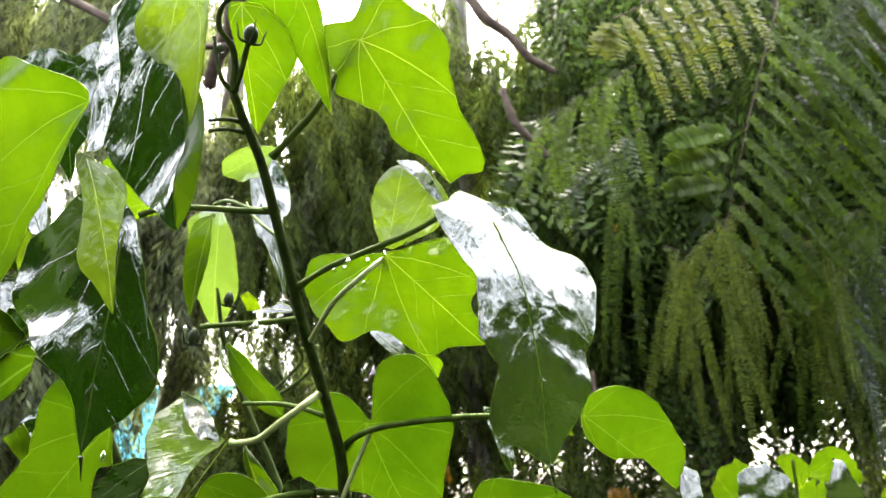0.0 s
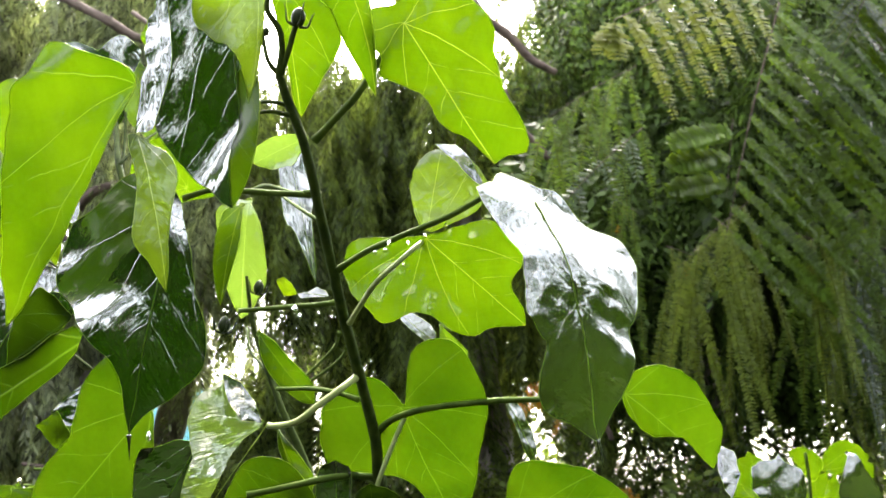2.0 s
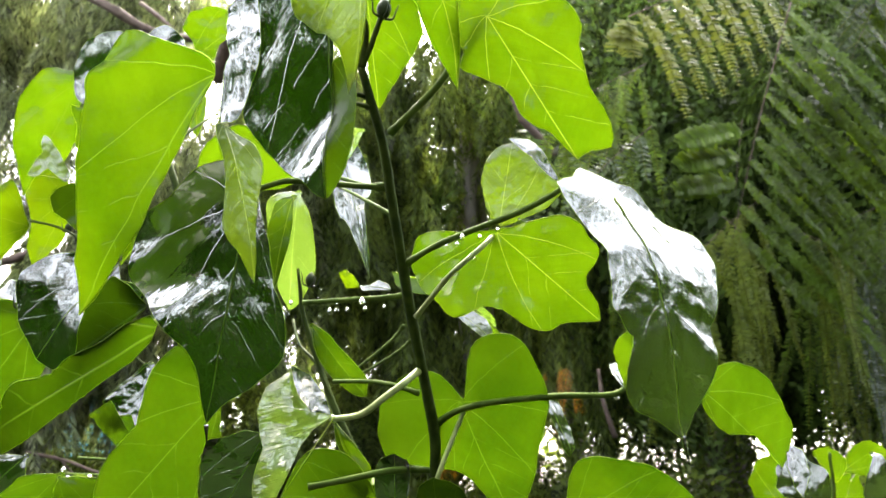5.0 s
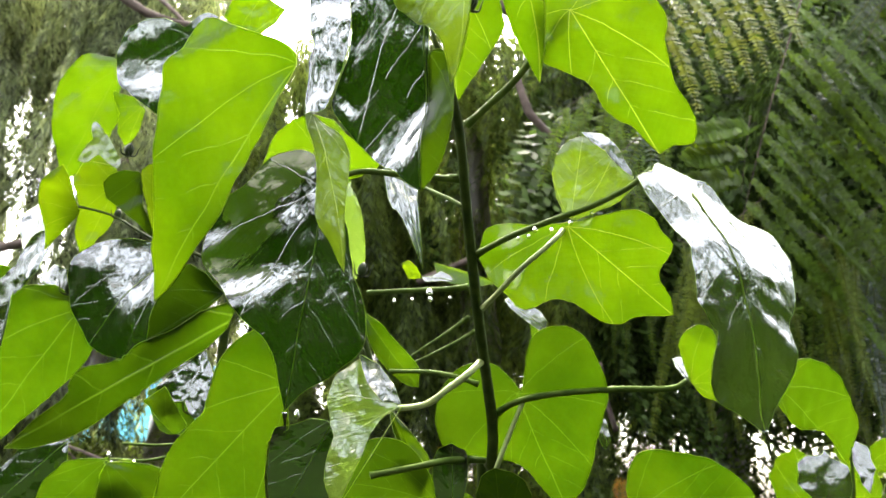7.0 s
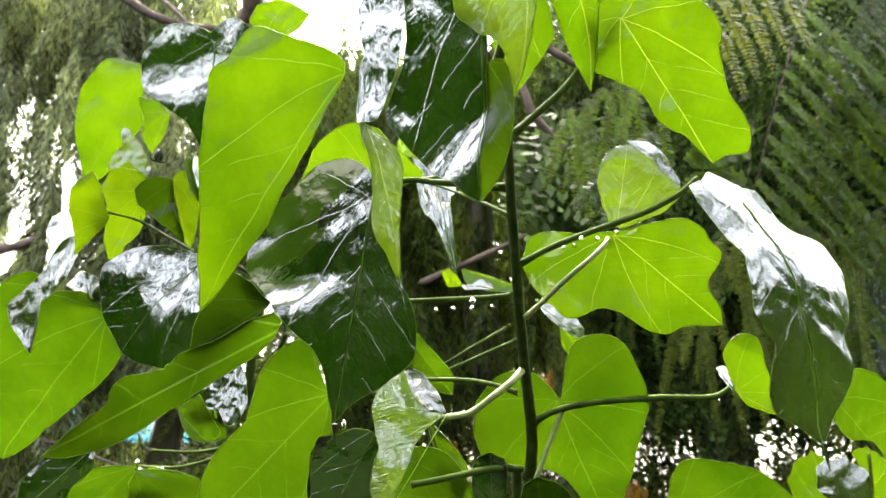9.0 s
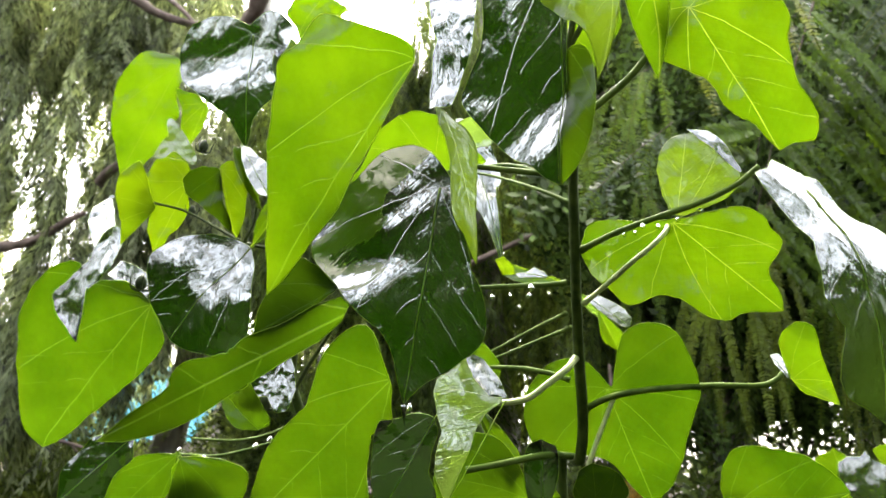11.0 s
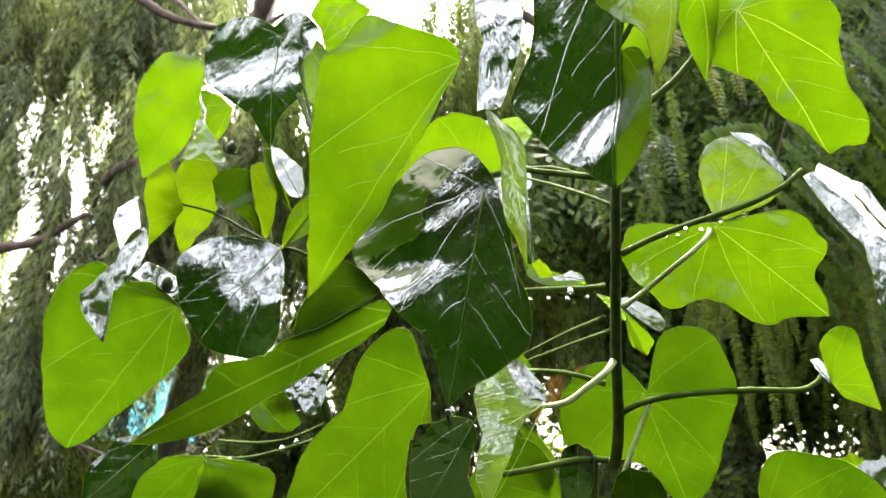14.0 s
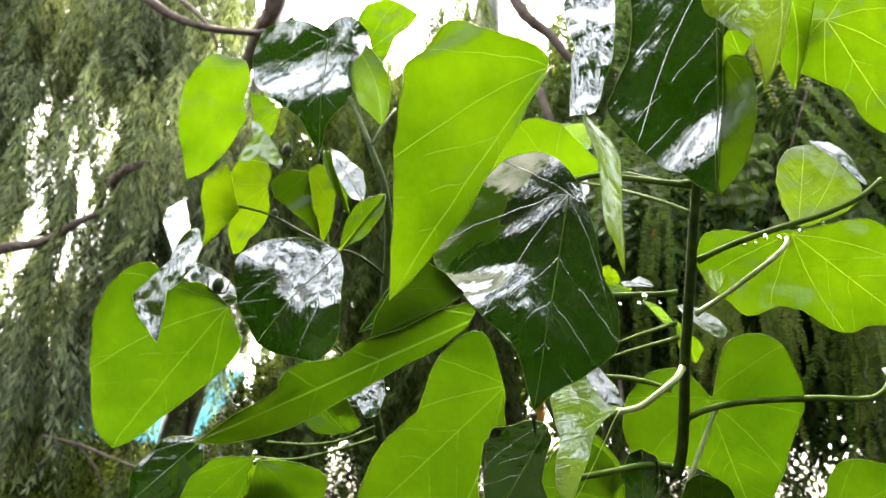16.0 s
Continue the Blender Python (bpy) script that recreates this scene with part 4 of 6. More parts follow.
leaf(main, (0.0627, 0.7591, 1.6970), (0.0282, 0.0082, -0.0247), (0.01, -0.95, -0.31), 0.00, (0.94, 0.82, 0.55, 0.40, 0.20, 0.09, 0.06, 0.04, 0.03, 0.03, 0.03, 0.03, 0.03, 0.03, 0.03), (0.75, 0.03, 0.03, 0.03, 0.03, 0.03, 0.03, 0.03, 0.03, 0.03, 0.03, 0.03, 0.03, 0.03, 0.03), satin, 0.3, 0.06, 0.032)
leaf(main, (0.0774, 0.7064, 1.6646), (0.0208, 0.0128, -0.0369), (0.01, -0.95, -0.31), 0.00, (0.92, 0.84, 0.77, 0.18, 0.09, 0.06, 0.04, 0.03, 0.03, 0.03, 0.03, 0.03, 0.03, 0.03, 0.03), (0.88, 0.77, 0.68, 0.47, 0.10, 0.03, 0.03, 0.03, 0.03, 0.03, 0.03, 0.03, 0.03, 0.03, 0.03), young, 0.12, 0.06, 0.032)
leaf(main, (-0.0654, 0.6011, 1.6382), (0.0424, 0.0178, -0.0547), (0.01, -0.95, -0.31), -0.01, (0.91, 0.81, 0.39, 0.26, 0.16, 0.08, 0.05, 0.04, 0.03, 0.03, 0.03, 0.03, 0.03, 0.03, 0.03), (0.91, 0.69, 0.49, 0.27, 0.03, 0.03, 0.03, 0.03, 0.03, 0.03, 0.03, 0.03, 0.03, 0.03, 0.03), dim_green, 0.15, 0.06, 0.032)
leaf(second, (-0.2423, 0.7004, 1.9555), (0.0336, -0.0003, -0.0955), (-0.08, -0.99, -0.09), 0.09, (0.88, 0.68, 0.47, 0.30, 0.22, 0.17, 0.14, 0.12, 0.11, 0.03, 0.03, 0.03, 0.03, 0.03, 0.03), (0.89, 0.80, 0.72, 0.54, 0.39, 0.10, 0.03, 0.03, 0.03, 0.03, 0.03, 0.03, 0.03, 0.03, 0.03), young, 0.12, 0.06, 0.032)
leaf(second, (-0.2215, 0.5983, 1.7270), (-0.0201, -0.0030, 0.0552), (-0.05, -0.99, -0.13), 0.00, (0.83, 0.53, 0.03, 0.03, 0.03, 0.03, 0.03, 0.03, 0.03, 0.03, 0.03, 0.03, 0.03, 0.03, 0.03), (0.88, 0.78, 0.56, 0.41, 0.03, 0.03, 0.03, 0.03, 0.03, 0.03, 0.03, 0.03, 0.03, 0.03, 0.03), young, 0.3, 0.06, 0.032)
leaf(second, (-0.2296, 0.6141, 1.6980), (0.0365, -0.0018, 0.0520), (0.12, -0.98, -0.17), 0.00, (0.88, 0.76, 0.62, 0.38, 0.03, 0.03, 0.03, 0.03, 0.03, 0.03, 0.03, 0.03, 0.03, 0.03, 0.03), (0.89, 0.78, 0.53, 0.39, 0.03, 0.03, 0.03, 0.03, 0.03, 0.03, 0.03, 0.03, 0.03, 0.03, 0.03), young, 0.1, 0.06, 0.032)
leaf(second, (-0.4099, 0.7295, 1.7882), (0.0153, -0.0445, -0.0807), (0.15, -0.91, 0.38), 0.00, (0.91, 0.59, 0.03, 0.03, 0.03, 0.03, 0.03, 0.03, 0.03, 0.03, 0.03, 0.03, 0.03, 0.03, 0.03), (0.78, 0.62, 0.51, 0.43, 0.36, 0.25, 0.20, 0.03, 0.03, 0.03, 0.03, 0.03, 0.03, 0.03, 0.03), dark_glossy, -0.2, 0.0, 0.07)
leaf(second, (-0.3806, 0.7909, 1.5551), (-0.0674, -0.0031, -0.0658), (0.14, -0.97, -0.19), 0.00, (0.91, 0.84, 0.78, 0.73, 0.58, 0.45, 0.05, 0.03, 0.03, 0.03, 0.03, 0.03, 0.03, 0.03, 0.03), (0.91, 0.84, 0.76, 0.59, 0.47, 0.38, 0.05, 0.03, 0.03, 0.03, 0.03, 0.03, 0.03, 0.03, 0.03), dark_glossy, -0.2, 0.06, 0.07)
leaf(second, (-0.3162, 0.7356, 1.5336), (-0.0654, 0.0183, -0.0578), (0.01, -0.95, -0.31), 0.00, (0.89, 0.78, 0.70, 0.61, 0.41, 0.30, 0.03, 0.03, 0.03, 0.03, 0.03, 0.03, 0.03, 0.03, 0.03), (0.94, 0.88, 0.76, 0.65, 0.48, 0.38, 0.09, 0.04, 0.03, 0.03, 0.03, 0.03, 0.03, 0.03, 0.03), dim_green, 0.12, 0.06, 0.032)
leaf(second, (-0.3037, 0.7063, 1.5300), (-0.0146, 0.0171, -0.0525), (0.01, -0.95, -0.31), 0.00, (0.98, 0.97, 0.96, 0.97, 1.01, 1.09, 1.24, 1.18, 1.17, 1.06, 0.03, 0.03, 0.03, 0.03, 0.03), (0.03, 0.03, 0.03, 0.03, 0.03, 0.03, 0.03, 0.03, 0.03, 0.03, 0.03, 0.03, 0.03, 0.03, 0.03), dim_green, 0.12, 0.06, 0.032)
leaf(second, (-0.2774, 0.7174, 1.5925), (0.0488, -0.0175, -0.0371), (-0.28, -0.96, -0.06), 0.00, (1.04, 0.94, 0.80, 0.62, 0.45, 0.36, 0.17, 0.10, 0.07, 0.05, 0.05, 0.04, 0.03, 0.03, 0.03), (0.94, 0.83, 0.73, 0.52, 0.03, 0.03, 0.03, 0.03, 0.03, 0.03, 0.03, 0.03, 0.03, 0.03, 0.03), dim_green, 0.12, 0.06, 0.032)
leaf(second, (-0.2762, 0.7247, 1.5256), (-0.0366, 0.0103, -0.0323), (0.01, -0.95, -0.31), 0.00, (1.10, 1.10, 1.01, 0.94, 0.89, 0.84, 0.76, 0.72, 0.71, 0.21, 0.07, 0.03, 0.03, 0.03, 0.03), (0.96, 0.90, 0.86, 0.82, 0.80, 0.69, 0.51, 0.42, 0.18, 0.04, 0.03, 0.03, 0.03, 0.03, 0.03), young, 0.12, 0.06, 0.032)
leaf(third, (0.590, 1.319, 1.482), (-0.030, -0.032, 0.097), (0.01, -0.95, -0.31), 0.00, (0.94, 0.95, 0.97, 0.91, 0.86, 0.70, 0.59, 0.52, 0.03, 0.03, 0.03, 0.03, 0.03, 0.03, 0.03), (0.91, 0.84, 0.57, 0.04, 0.03, 0.03, 0.03, 0.03, 0.03, 0.03, 0.03, 0.03, 0.03, 0.03, 0.03), young, 0.12, 0.06, 0.032)
leaf(third, (0.589, 1.266, 1.483), (0.006, -0.008, 0.089), (0.01, -1.00, -0.09), 0.00, (0.92, 0.91, 0.92, 0.91, 0.90, 0.75, 0.60, 0.05, 0.03, 0.03, 0.03, 0.03, 0.03, 0.03, 0.03), (0.88, 0.85, 0.83, 0.82, 0.67, 0.58, 0.44, 0.35, 0.03, 0.03, 0.03, 0.03, 0.03, 0.03, 0.03), sheen, -0.2, 0.18, 0.07)
leaf(third, (0.659, 1.304, 1.529), (-0.010, -0.019, 0.057), (0.01, -0.95, -0.31), 0.00, (0.95, 1.00, 1.00, 1.03, 0.03, 0.03, 0.03, 0.03, 0.03, 0.03, 0.03, 0.03, 0.03, 0.03, 0.03), (0.88, 0.85, 0.80, 0.72, 0.66, 0.48, 0.26, 0.18, 0.13, 0.11, 0.03, 0.03, 0.03, 0.03, 0.03), young, 0.12, 0.06, 0.032)
leaf(third, (0.688, 1.330, 1.547), (0.080, -0.003, 0.012), (0.01, -0.95, -0.31), 0.00, (1.06, 1.01, 0.98, 0.91, 0.85, 0.78, 0.63, 0.42, 0.03, 0.03, 0.03, 0.03, 0.03, 0.03, 0.03), (1.11, 1.11, 1.13, 0.03, 0.03, 0.03, 0.03, 0.03, 0.03, 0.03, 0.03, 0.03, 0.03, 0.03, 0.03), young, 0.12, 0.06, 0.032)
leaf(third, (0.693, 1.239, 1.569), (0.064, 0.030, -0.090), (0.01, -0.95, -0.31), 0.00, (0.29, 0.21, 0.16, 0.13, 0.10, 0.09, 0.08, 0.07, 0.03, 0.03, 0.03, 0.03, 0.03, 0.03, 0.03), (0.88, 0.87, 0.87, 0.82, 0.79, 0.65, 0.50, 0.03, 0.03, 0.03, 0.03, 0.03, 0.03, 0.03, 0.03), sheen, -0.2, 0.18, 0.07)
leaf(third, (0.691, 1.373, 1.480), (0.020, -0.016, 0.050), (0.01, -0.95, -0.31), 0.00, (1.27, 1.21, 1.15, 1.08, 0.85, 0.70, 0.61, 0.03, 0.03, 0.03, 0.03, 0.03, 0.03, 0.03, 0.03), (1.30, 1.18, 1.08, 1.00, 0.85, 0.69, 0.58, 0.52, 0.03, 0.03, 0.03, 0.03, 0.03, 0.03, 0.03), young, 0.12, 0.06, 0.032)
leaf(third, (0.510, 1.347, 1.392), (0.040, -0.034, 0.104), (0.01, -0.95, -0.31), 0.00, (0.94, 0.88, 0.84, 0.77, 0.55, 0.03, 0.03, 0.03, 0.03, 0.03, 0.03, 0.03, 0.03, 0.03, 0.03), (0.99, 0.99, 1.01, 1.04, 0.93, 0.79, 0.69, 0.36, 0.24, 0.19, 0.03, 0.03, 0.03, 0.03, 0.03), young, 0.12, 0.06, 0.032)
leaf(third, (0.797, 1.330, 1.456), (0.057, -0.027, 0.086), (0.01, -0.95, -0.31), 0.00, (0.91, 0.84, 0.78, 0.73, 0.67, 0.50, 0.40, 0.26, 0.06, 0.04, 0.03, 0.03, 0.03, 0.03, 0.03), (0.97, 0.95, 0.93, 0.93, 0.87, 0.75, 0.67, 0.52, 0.33, 0.25, 0.21, 0.09, 0.04, 0.03, 0.03), young, 0.12, 0.06, 0.032)
blade(main, (0.0800, 0.4462, 1.6343), (0.0498, -0.0133, -0.0356), (-0.35, -0.91, -0.15), (-0.27, 0.26), (1.00, 0.92, 0.79, 0.77, 0.84, 0.89, 0.83, 0.83, 0.78, 0.72, 0.62, 0.53, 0.48, 0.44, 0.41, 0.41, 0.41, 0.42, 0.44, 0.48, 0.53, 0.63, 0.84, 1.00, 1.00, 1.01, 0.95, 0.89, 0.80, 0.75, 0.73, 0.66, 0.47, 0.41, 0.39, 0.39, 0.39, 0.43, 0.49, 0.58, 0.66, 0.72, 0.73, 0.82), young, 0.075, 0.026, 0.051)
blade(main, (0.0871, 0.4357, 1.6829), (-0.0016, 0.0008, 0.0322), (-0.10, -0.99, 0.02), (-0.78, 0.43), (0.99, 0.96, 0.94, 0.93, 0.87, 0.82, 0.79, 0.74, 0.72, 0.71, 0.68, 0.66, 0.66, 0.67, 0.70, 0.72, 0.76, 0.83, 0.83, 0.83, 0.76, 0.70, 0.66, 0.64, 0.63, 0.63, 0.65, 0.68, 0.71, 0.73, 0.78, 0.83, 0.82, 0.82, 0.80, 0.78, 0.78, 0.79, 0.80, 0.84, 0.87, 0.92, 0.98, 1.02), lush, 0.1, 0.05, 0.06, label="pale satiny lobe folded up behind the stalk", name="folded_lobe")
blade(main, (0.0943, 0.4195, 1.6949), (-0.0127, 0.0041, 0.0150), (-0.10, -0.96, 0.18), (-1.07, 0.03), (1.00, 0.00, 0.00, 0.00, 0.00, 0.00, 0.00, 0.00, 0.00, 0.00, 0.00, 0.00, 0.00, 0.00, 0.00, 0.00, 0.00, 0.00, 0.00, 0.00, 0.01, 0.54, 1.09, 0.96, 0.74, 0.61, 0.53, 0.48, 0.44, 0.42, 0.41, 0.39, 0.39, 0.39, 0.40, 0.41, 0.44, 0.49, 0.56, 0.66, 0.73, 0.76, 0.81, 0.89), dark_glossy, 0.3, 0.1, 0.1, label="rolled dark glossy leaf edge", name="folded_lobe")
blade(main, (0.1494, 0.3971, 1.6023), (0.0083, -0.0032, -0.0743), (0.30, -0.95, 0.07), (-0.79, -0.09), (1.00, 0.84, 0.75, 0.68, 0.63, 0.57, 0.49, 0.46, 0.48, 0.49, 0.51, 0.53, 0.57, 0.62, 0.69, 0.73, 0.76, 0.74, 0.71, 0.73, 0.84, 0.93, 0.93, 0.99, 1.08, 1.02, 1.03, 0.69, 0.49, 0.44, 0.42, 0.41, 0.40, 0.41, 0.42, 0.44, 0.43, 0.44, 0.45, 0.48, 0.76, 0.86, 0.87, 0.91), sheen, -0.06, 0.06, 0.035, rolls=((-0.47, 0.17, -38.0, 0.63, 0.39, 0.68), (-0.38, -0.28, 15.0, 0.159, 0.055, 0.24), (0.42, 0.33, -45.0, 0.107, 0.064, 0.29)), tail=0.008, label="broad wet leaf shining white over its shoulder", crease=0.018)
blade(main, (0.0900, 0.3615, 1.7278), (0.0226, 0.0096, -0.0563), (-0.28, -0.92, -0.27), (-0.49, -0.19), (1.00, 0.99, 1.07, 0.92, 0.65, 0.55, 0.50, 0.47, 0.45, 0.44, 0.47, 0.50, 0.51, 0.52, 0.53, 0.54, 0.56, 0.58, 0.62, 0.69, 0.81, 0.83, 0.86, 0.76, 0.73, 0.83, 0.95, 0.82, 0.72, 0.59, 0.59, 0.61, 0.51, 0.44, 0.40, 0.37, 0.35, 0.36, 0.38, 0.42, 0.51, 0.58, 0.65, 0.72), young, 0.12, 0.065, 0.085)
blade(main, (-0.0244, 0.3246, 1.6884), (0.0137, 0.0078, -0.0537), (-0.45, -0.86, -0.24), (-0.95, 0.55), (1.00, 0.70, 0.55, 0.46, 0.40, 0.36, 0.34, 0.32, 0.31, 0.31, 0.31, 0.32, 0.34, 0.37, 0.41, 0.48, 0.58, 0.71, 0.86, 1.00, 1.10, 1.11, 1.15, 1.15, 0.86, 0.71, 0.64, 0.59, 0.58, 0.59, 0.61, 0.64, 0.69, 0.69, 0.66, 0.64, 0.63, 0.64, 0.65, 0.68, 0.71, 0.74, 0.77, 0.89), dark_glossy, -0.05, -0.02, 0.03, rolls=((0.47, 0.08, 32.0, 0.232, 0.174, 0.49),), label="large dark glossy leaf with bright wet streaks")
blade(main, (-0.0605, 0.3566, 1.7378), (-0.0142, 0.0010, -0.0477), (-0.30, -0.95, 0.07), (-0.96, -0.16), (1.00, 1.01, 0.98, 0.64, 0.52, 0.45, 0.38, 0.33, 0.29, 0.27, 0.26, 0.25, 0.24, 0.24, 0.25, 0.26, 0.27, 0.30, 0.34, 0.39, 0.47, 0.60, 0.84, 0.93, 1.01, 0.93, 0.70, 0.61, 0.56, 0.46, 0.38, 0.33, 0.30, 0.27, 0.25, 0.23, 0.23, 0.23, 0.23, 0.24, 0.25, 0.31, 0.45, 0.59), dark_glossy, 0.05, 0.04, 0.1, label="folded glossy half of the leaf", name="folded_lobe", crease=0.03)
blade(main, (-0.1290, 0.3992, 1.6960), (-0.0433, 0.0331, -0.0889), (-0.30, -0.93, -0.20), (-0.52, 0.28), (1.00, 0.76, 0.60, 0.50, 0.43, 0.36, 0.31, 0.28, 0.27, 0.26, 0.25, 0.25, 0.26, 0.28, 0.30, 0.33, 0.37, 0.42, 0.53, 0.62, 0.62, 0.60, 0.59, 0.59, 0.61, 0.65, 0.67, 0.60, 0.54, 0.53, 0.51, 0.46, 0.43, 0.41, 0.39, 0.38, 0.38, 0.39, 0.40, 0.42, 0.45, 0.50, 0.58, 0.72), smooth, 0.12, 0.065, 0.085, rolls=((-0.61, -0.11, -137.0, 0.034, -0.047, 0.4),))
blade(main, (-0.0863, 0.4164, 1.6175), (-0.0018, 0.0103, -0.0761), (-0.30, -0.94, -0.12), (-0.62, 0.23), (0.96, 0.85, 0.81, 0.80, 0.78, 0.78, 0.77, 0.71, 0.65, 0.59, 0.53, 0.48, 0.48, 0.48, 0.49, 0.52, 0.55, 0.59, 0.65, 0.75, 0.84, 0.93, 0.98, 0.98, 0.97, 0.92, 0.87, 0.90, 0.95, 0.94, 0.92, 0.88, 0.83, 0.70, 0.60, 0.55, 0.51, 0.49, 0.48, 0.47, 0.47, 0.48, 0.53, 0.65), dark_glossy, -0.06, 0.02, 0.035, rolls=((0.07, -0.51, 10.0, 0.257, 0.192, 0.41), (-0.34, -0.73, 17.0, 0.118, 0.059, 0.2), (-0.4, -0.16, 23.0, 0.054, 0.024, 0.45)), tail=0.008)
blade(main, (-0.0589, 0.3528, 1.6456), (0.0093, 0.0061, -0.0420), (0.70, -0.72, 0.05), (-0.90, -0.01), (1.00, 0.54, 0.38, 0.31, 0.27, 0.24, 0.22, 0.21, 0.20, 0.20, 0.20, 0.21, 0.23, 0.25, 0.29, 0.34, 0.43, 0.54, 0.65, 0.73, 0.76, 0.80, 0.88, 0.88, 0.52, 0.36, 0.29, 0.25, 0.23, 0.22, 0.21, 0.21, 0.21, 0.22, 0.23, 0.25, 0.28, 0.32, 0.40, 0.49, 0.56, 0.61, 0.67, 0.79), lush, 0.12, 0.08, 0.05)
blade(main, (-0.0848, 0.4412, 1.7048), (-0.0435, 0.0235, -0.0118), (-0.35, -0.85, -0.40), (-0.17, 0.26), (1.00, 0.82, 0.71, 0.59, 0.52, 0.47, 0.44, 0.41, 0.39, 0.38, 0.38, 0.38, 0.40, 0.43, 0.48, 0.56, 0.68, 0.79, 0.94, 0.80, 0.70, 0.64, 0.59, 0.57, 0.55, 0.55, 0.52, 0.50, 0.49, 0.49, 0.48, 0.47, 0.46, 0.47, 0.46, 0.47, 0.48, 0.51, 0.52, 0.55, 0.59, 0.63, 0.70, 0.80), young, 0.075, 0.065, 0.068)
blade(main, (-0.1383, 0.5058, 1.5348), (-0.0565, 0.0363, -0.0535), (-0.20, -0.90, -0.40), (-0.64, 0.04), (0.95, 0.94, 0.90, 0.87, 0.82, 0.78, 0.76, 0.70, 0.64, 0.57, 0.45, 0.38, 0.35, 0.33, 0.32, 0.31, 0.32, 0.33, 0.49, 0.51, 0.54, 0.60, 0.66, 0.74, 0.83, 0.89, 0.82, 0.70, 0.58, 0.45, 0.37, 0.32, 0.29, 0.29, 0.30, 0.31, 0.33, 0.36, 0.41, 0.46, 0.53, 0.62, 0.73, 0.88), dim_green, 0.12, 0.065, 0.068)
blade(main, (-0.0602, 0.4770, 1.5395), (-0.0046, -0.0096, -0.0493), (0.25, -0.94, 0.16), (-0.36, 0.61), (0.95, 0.66, 0.52, 0.43, 0.37, 0.33, 0.30, 0.28, 0.27, 0.27, 0.27, 0.29, 0.32, 0.36, 0.43, 0.69, 0.65, 0.62, 0.62, 0.62, 0.65, 0.74, 0.84, 0.75, 0.69, 0.64, 0.54, 0.47, 0.42, 0.34, 0.29, 0.26, 0.24, 0.23, 0.22, 0.21, 0.21, 0.21, 0.22, 0.26, 0.35, 0.49, 0.68, 0.81), satin, 0.1, 0.06, 0.09, label="grey-green satiny curled leaf")
blade(main, (-0.0423, 0.4720, 1.5674), (-0.0117, 0.0021, 0.0158), (0.10, -0.94, 0.20), (-1.01, -0.14), (1.04, 0.80, 0.65, 0.54, 0.47, 0.42, 0.39, 0.37, 0.36, 0.35, 0.34, 0.34, 0.34, 0.35, 0.36, 0.39, 0.43, 0.49, 0.58, 0.71, 0.75, 0.81, 0.90, 1.04, 0.80, 0.65, 0.56, 0.49, 0.44, 0.39, 0.36, 0.34, 0.33, 0.33, 0.33, 0.34, 0.36, 0.38, 0.42, 0.49, 0.56, 0.62, 0.70, 0.83), sheen, 0.2, 0.05, 0.1, label="wet shining folded leaf edge", name="folded_lobe")
blade(second, (-0.4142, 0.7945, 1.9239), (-0.0293, 0.0176, -0.0777), (0.00, -0.97, -0.22), (-0.71, 0.21), (0.98, 0.88, 0.80, 0.70, 0.64, 0.57, 0.52, 0.49, 0.47, 0.45, 0.45, 0.45, 0.47, 0.46, 0.45, 0.44, 0.45, 0.50, 0.59, 0.70, 0.78, 0.84, 0.83, 0.82, 0.85, 0.82, 0.75, 0.67, 0.62, 0.58, 0.55, 0.52, 0.49, 0.47, 0.46, 0.45, 0.46, 0.47, 0.49, 0.52, 0.57, 0.61, 0.68, 0.80), smooth, 0.09, 0.078, 0.068, rolls=((-0.84, -0.07, -169.0, 0.111, -0.145, 0.32),))
blade(second, (-0.2859, 0.7051, 1.9292), (0.0125, 0.0209, -0.0889), (-0.10, -0.96, -0.24), (-0.32, 0.22), (1.00, 0.74, 0.65, 0.61, 0.60, 0.60, 0.58, 0.56, 0.53, 0.50, 0.48, 0.51, 0.61, 0.69, 0.77, 0.77, 0.77, 0.75, 0.66, 0.48, 0.50, 0.53, 0.58, 0.63, 0.67, 0.72, 0.75, 0.79, 0.78, 0.77, 0.76, 0.74, 0.73, 0.71, 0.68, 0.61, 0.57, 0.55, 0.54, 0.54, 0.54, 0.57, 0.60, 0.75), dark_glossy, -0.1, 0.04, 0.05, rolls=((0.11, -0.13, 10.0, 0.366, 0.22, 0.53),), tail=0.006, label="dark glossy leaf with a bright wet sheen")
blade(second, (-0.2675, 0.6118, 1.6548), (-0.0267, 0.0116, -0.0363), (-0.20, -0.96, -0.16), (-1.15, 0.16), (0.98, 0.98, 0.99, 1.00, 1.01, 1.03, 1.08, 1.16, 1.26, 1.24, 1.22, 1.16, 1.09, 1.03, 0.99, 0.98, 0.97, 0.99, 1.03, 1.09, 1.13, 1.18, 1.16, 1.14, 1.12, 1.11, 1.13, 1.13, 1.15, 1.19, 1.22, 1.26, 1.29, 1.33, 1.25, 1.18, 1.10, 1.04, 1.01, 0.97, 0.93, 0.92, 0.92, 0.94), dark_glossy, -0.08, 0.03, 0.03, rolls=((-0.49, 0.18, 33.0, 0.991, 0.545, 0.59), (-0.39, -0.86, 39.0, 0.41, 0.205, 0.61)))
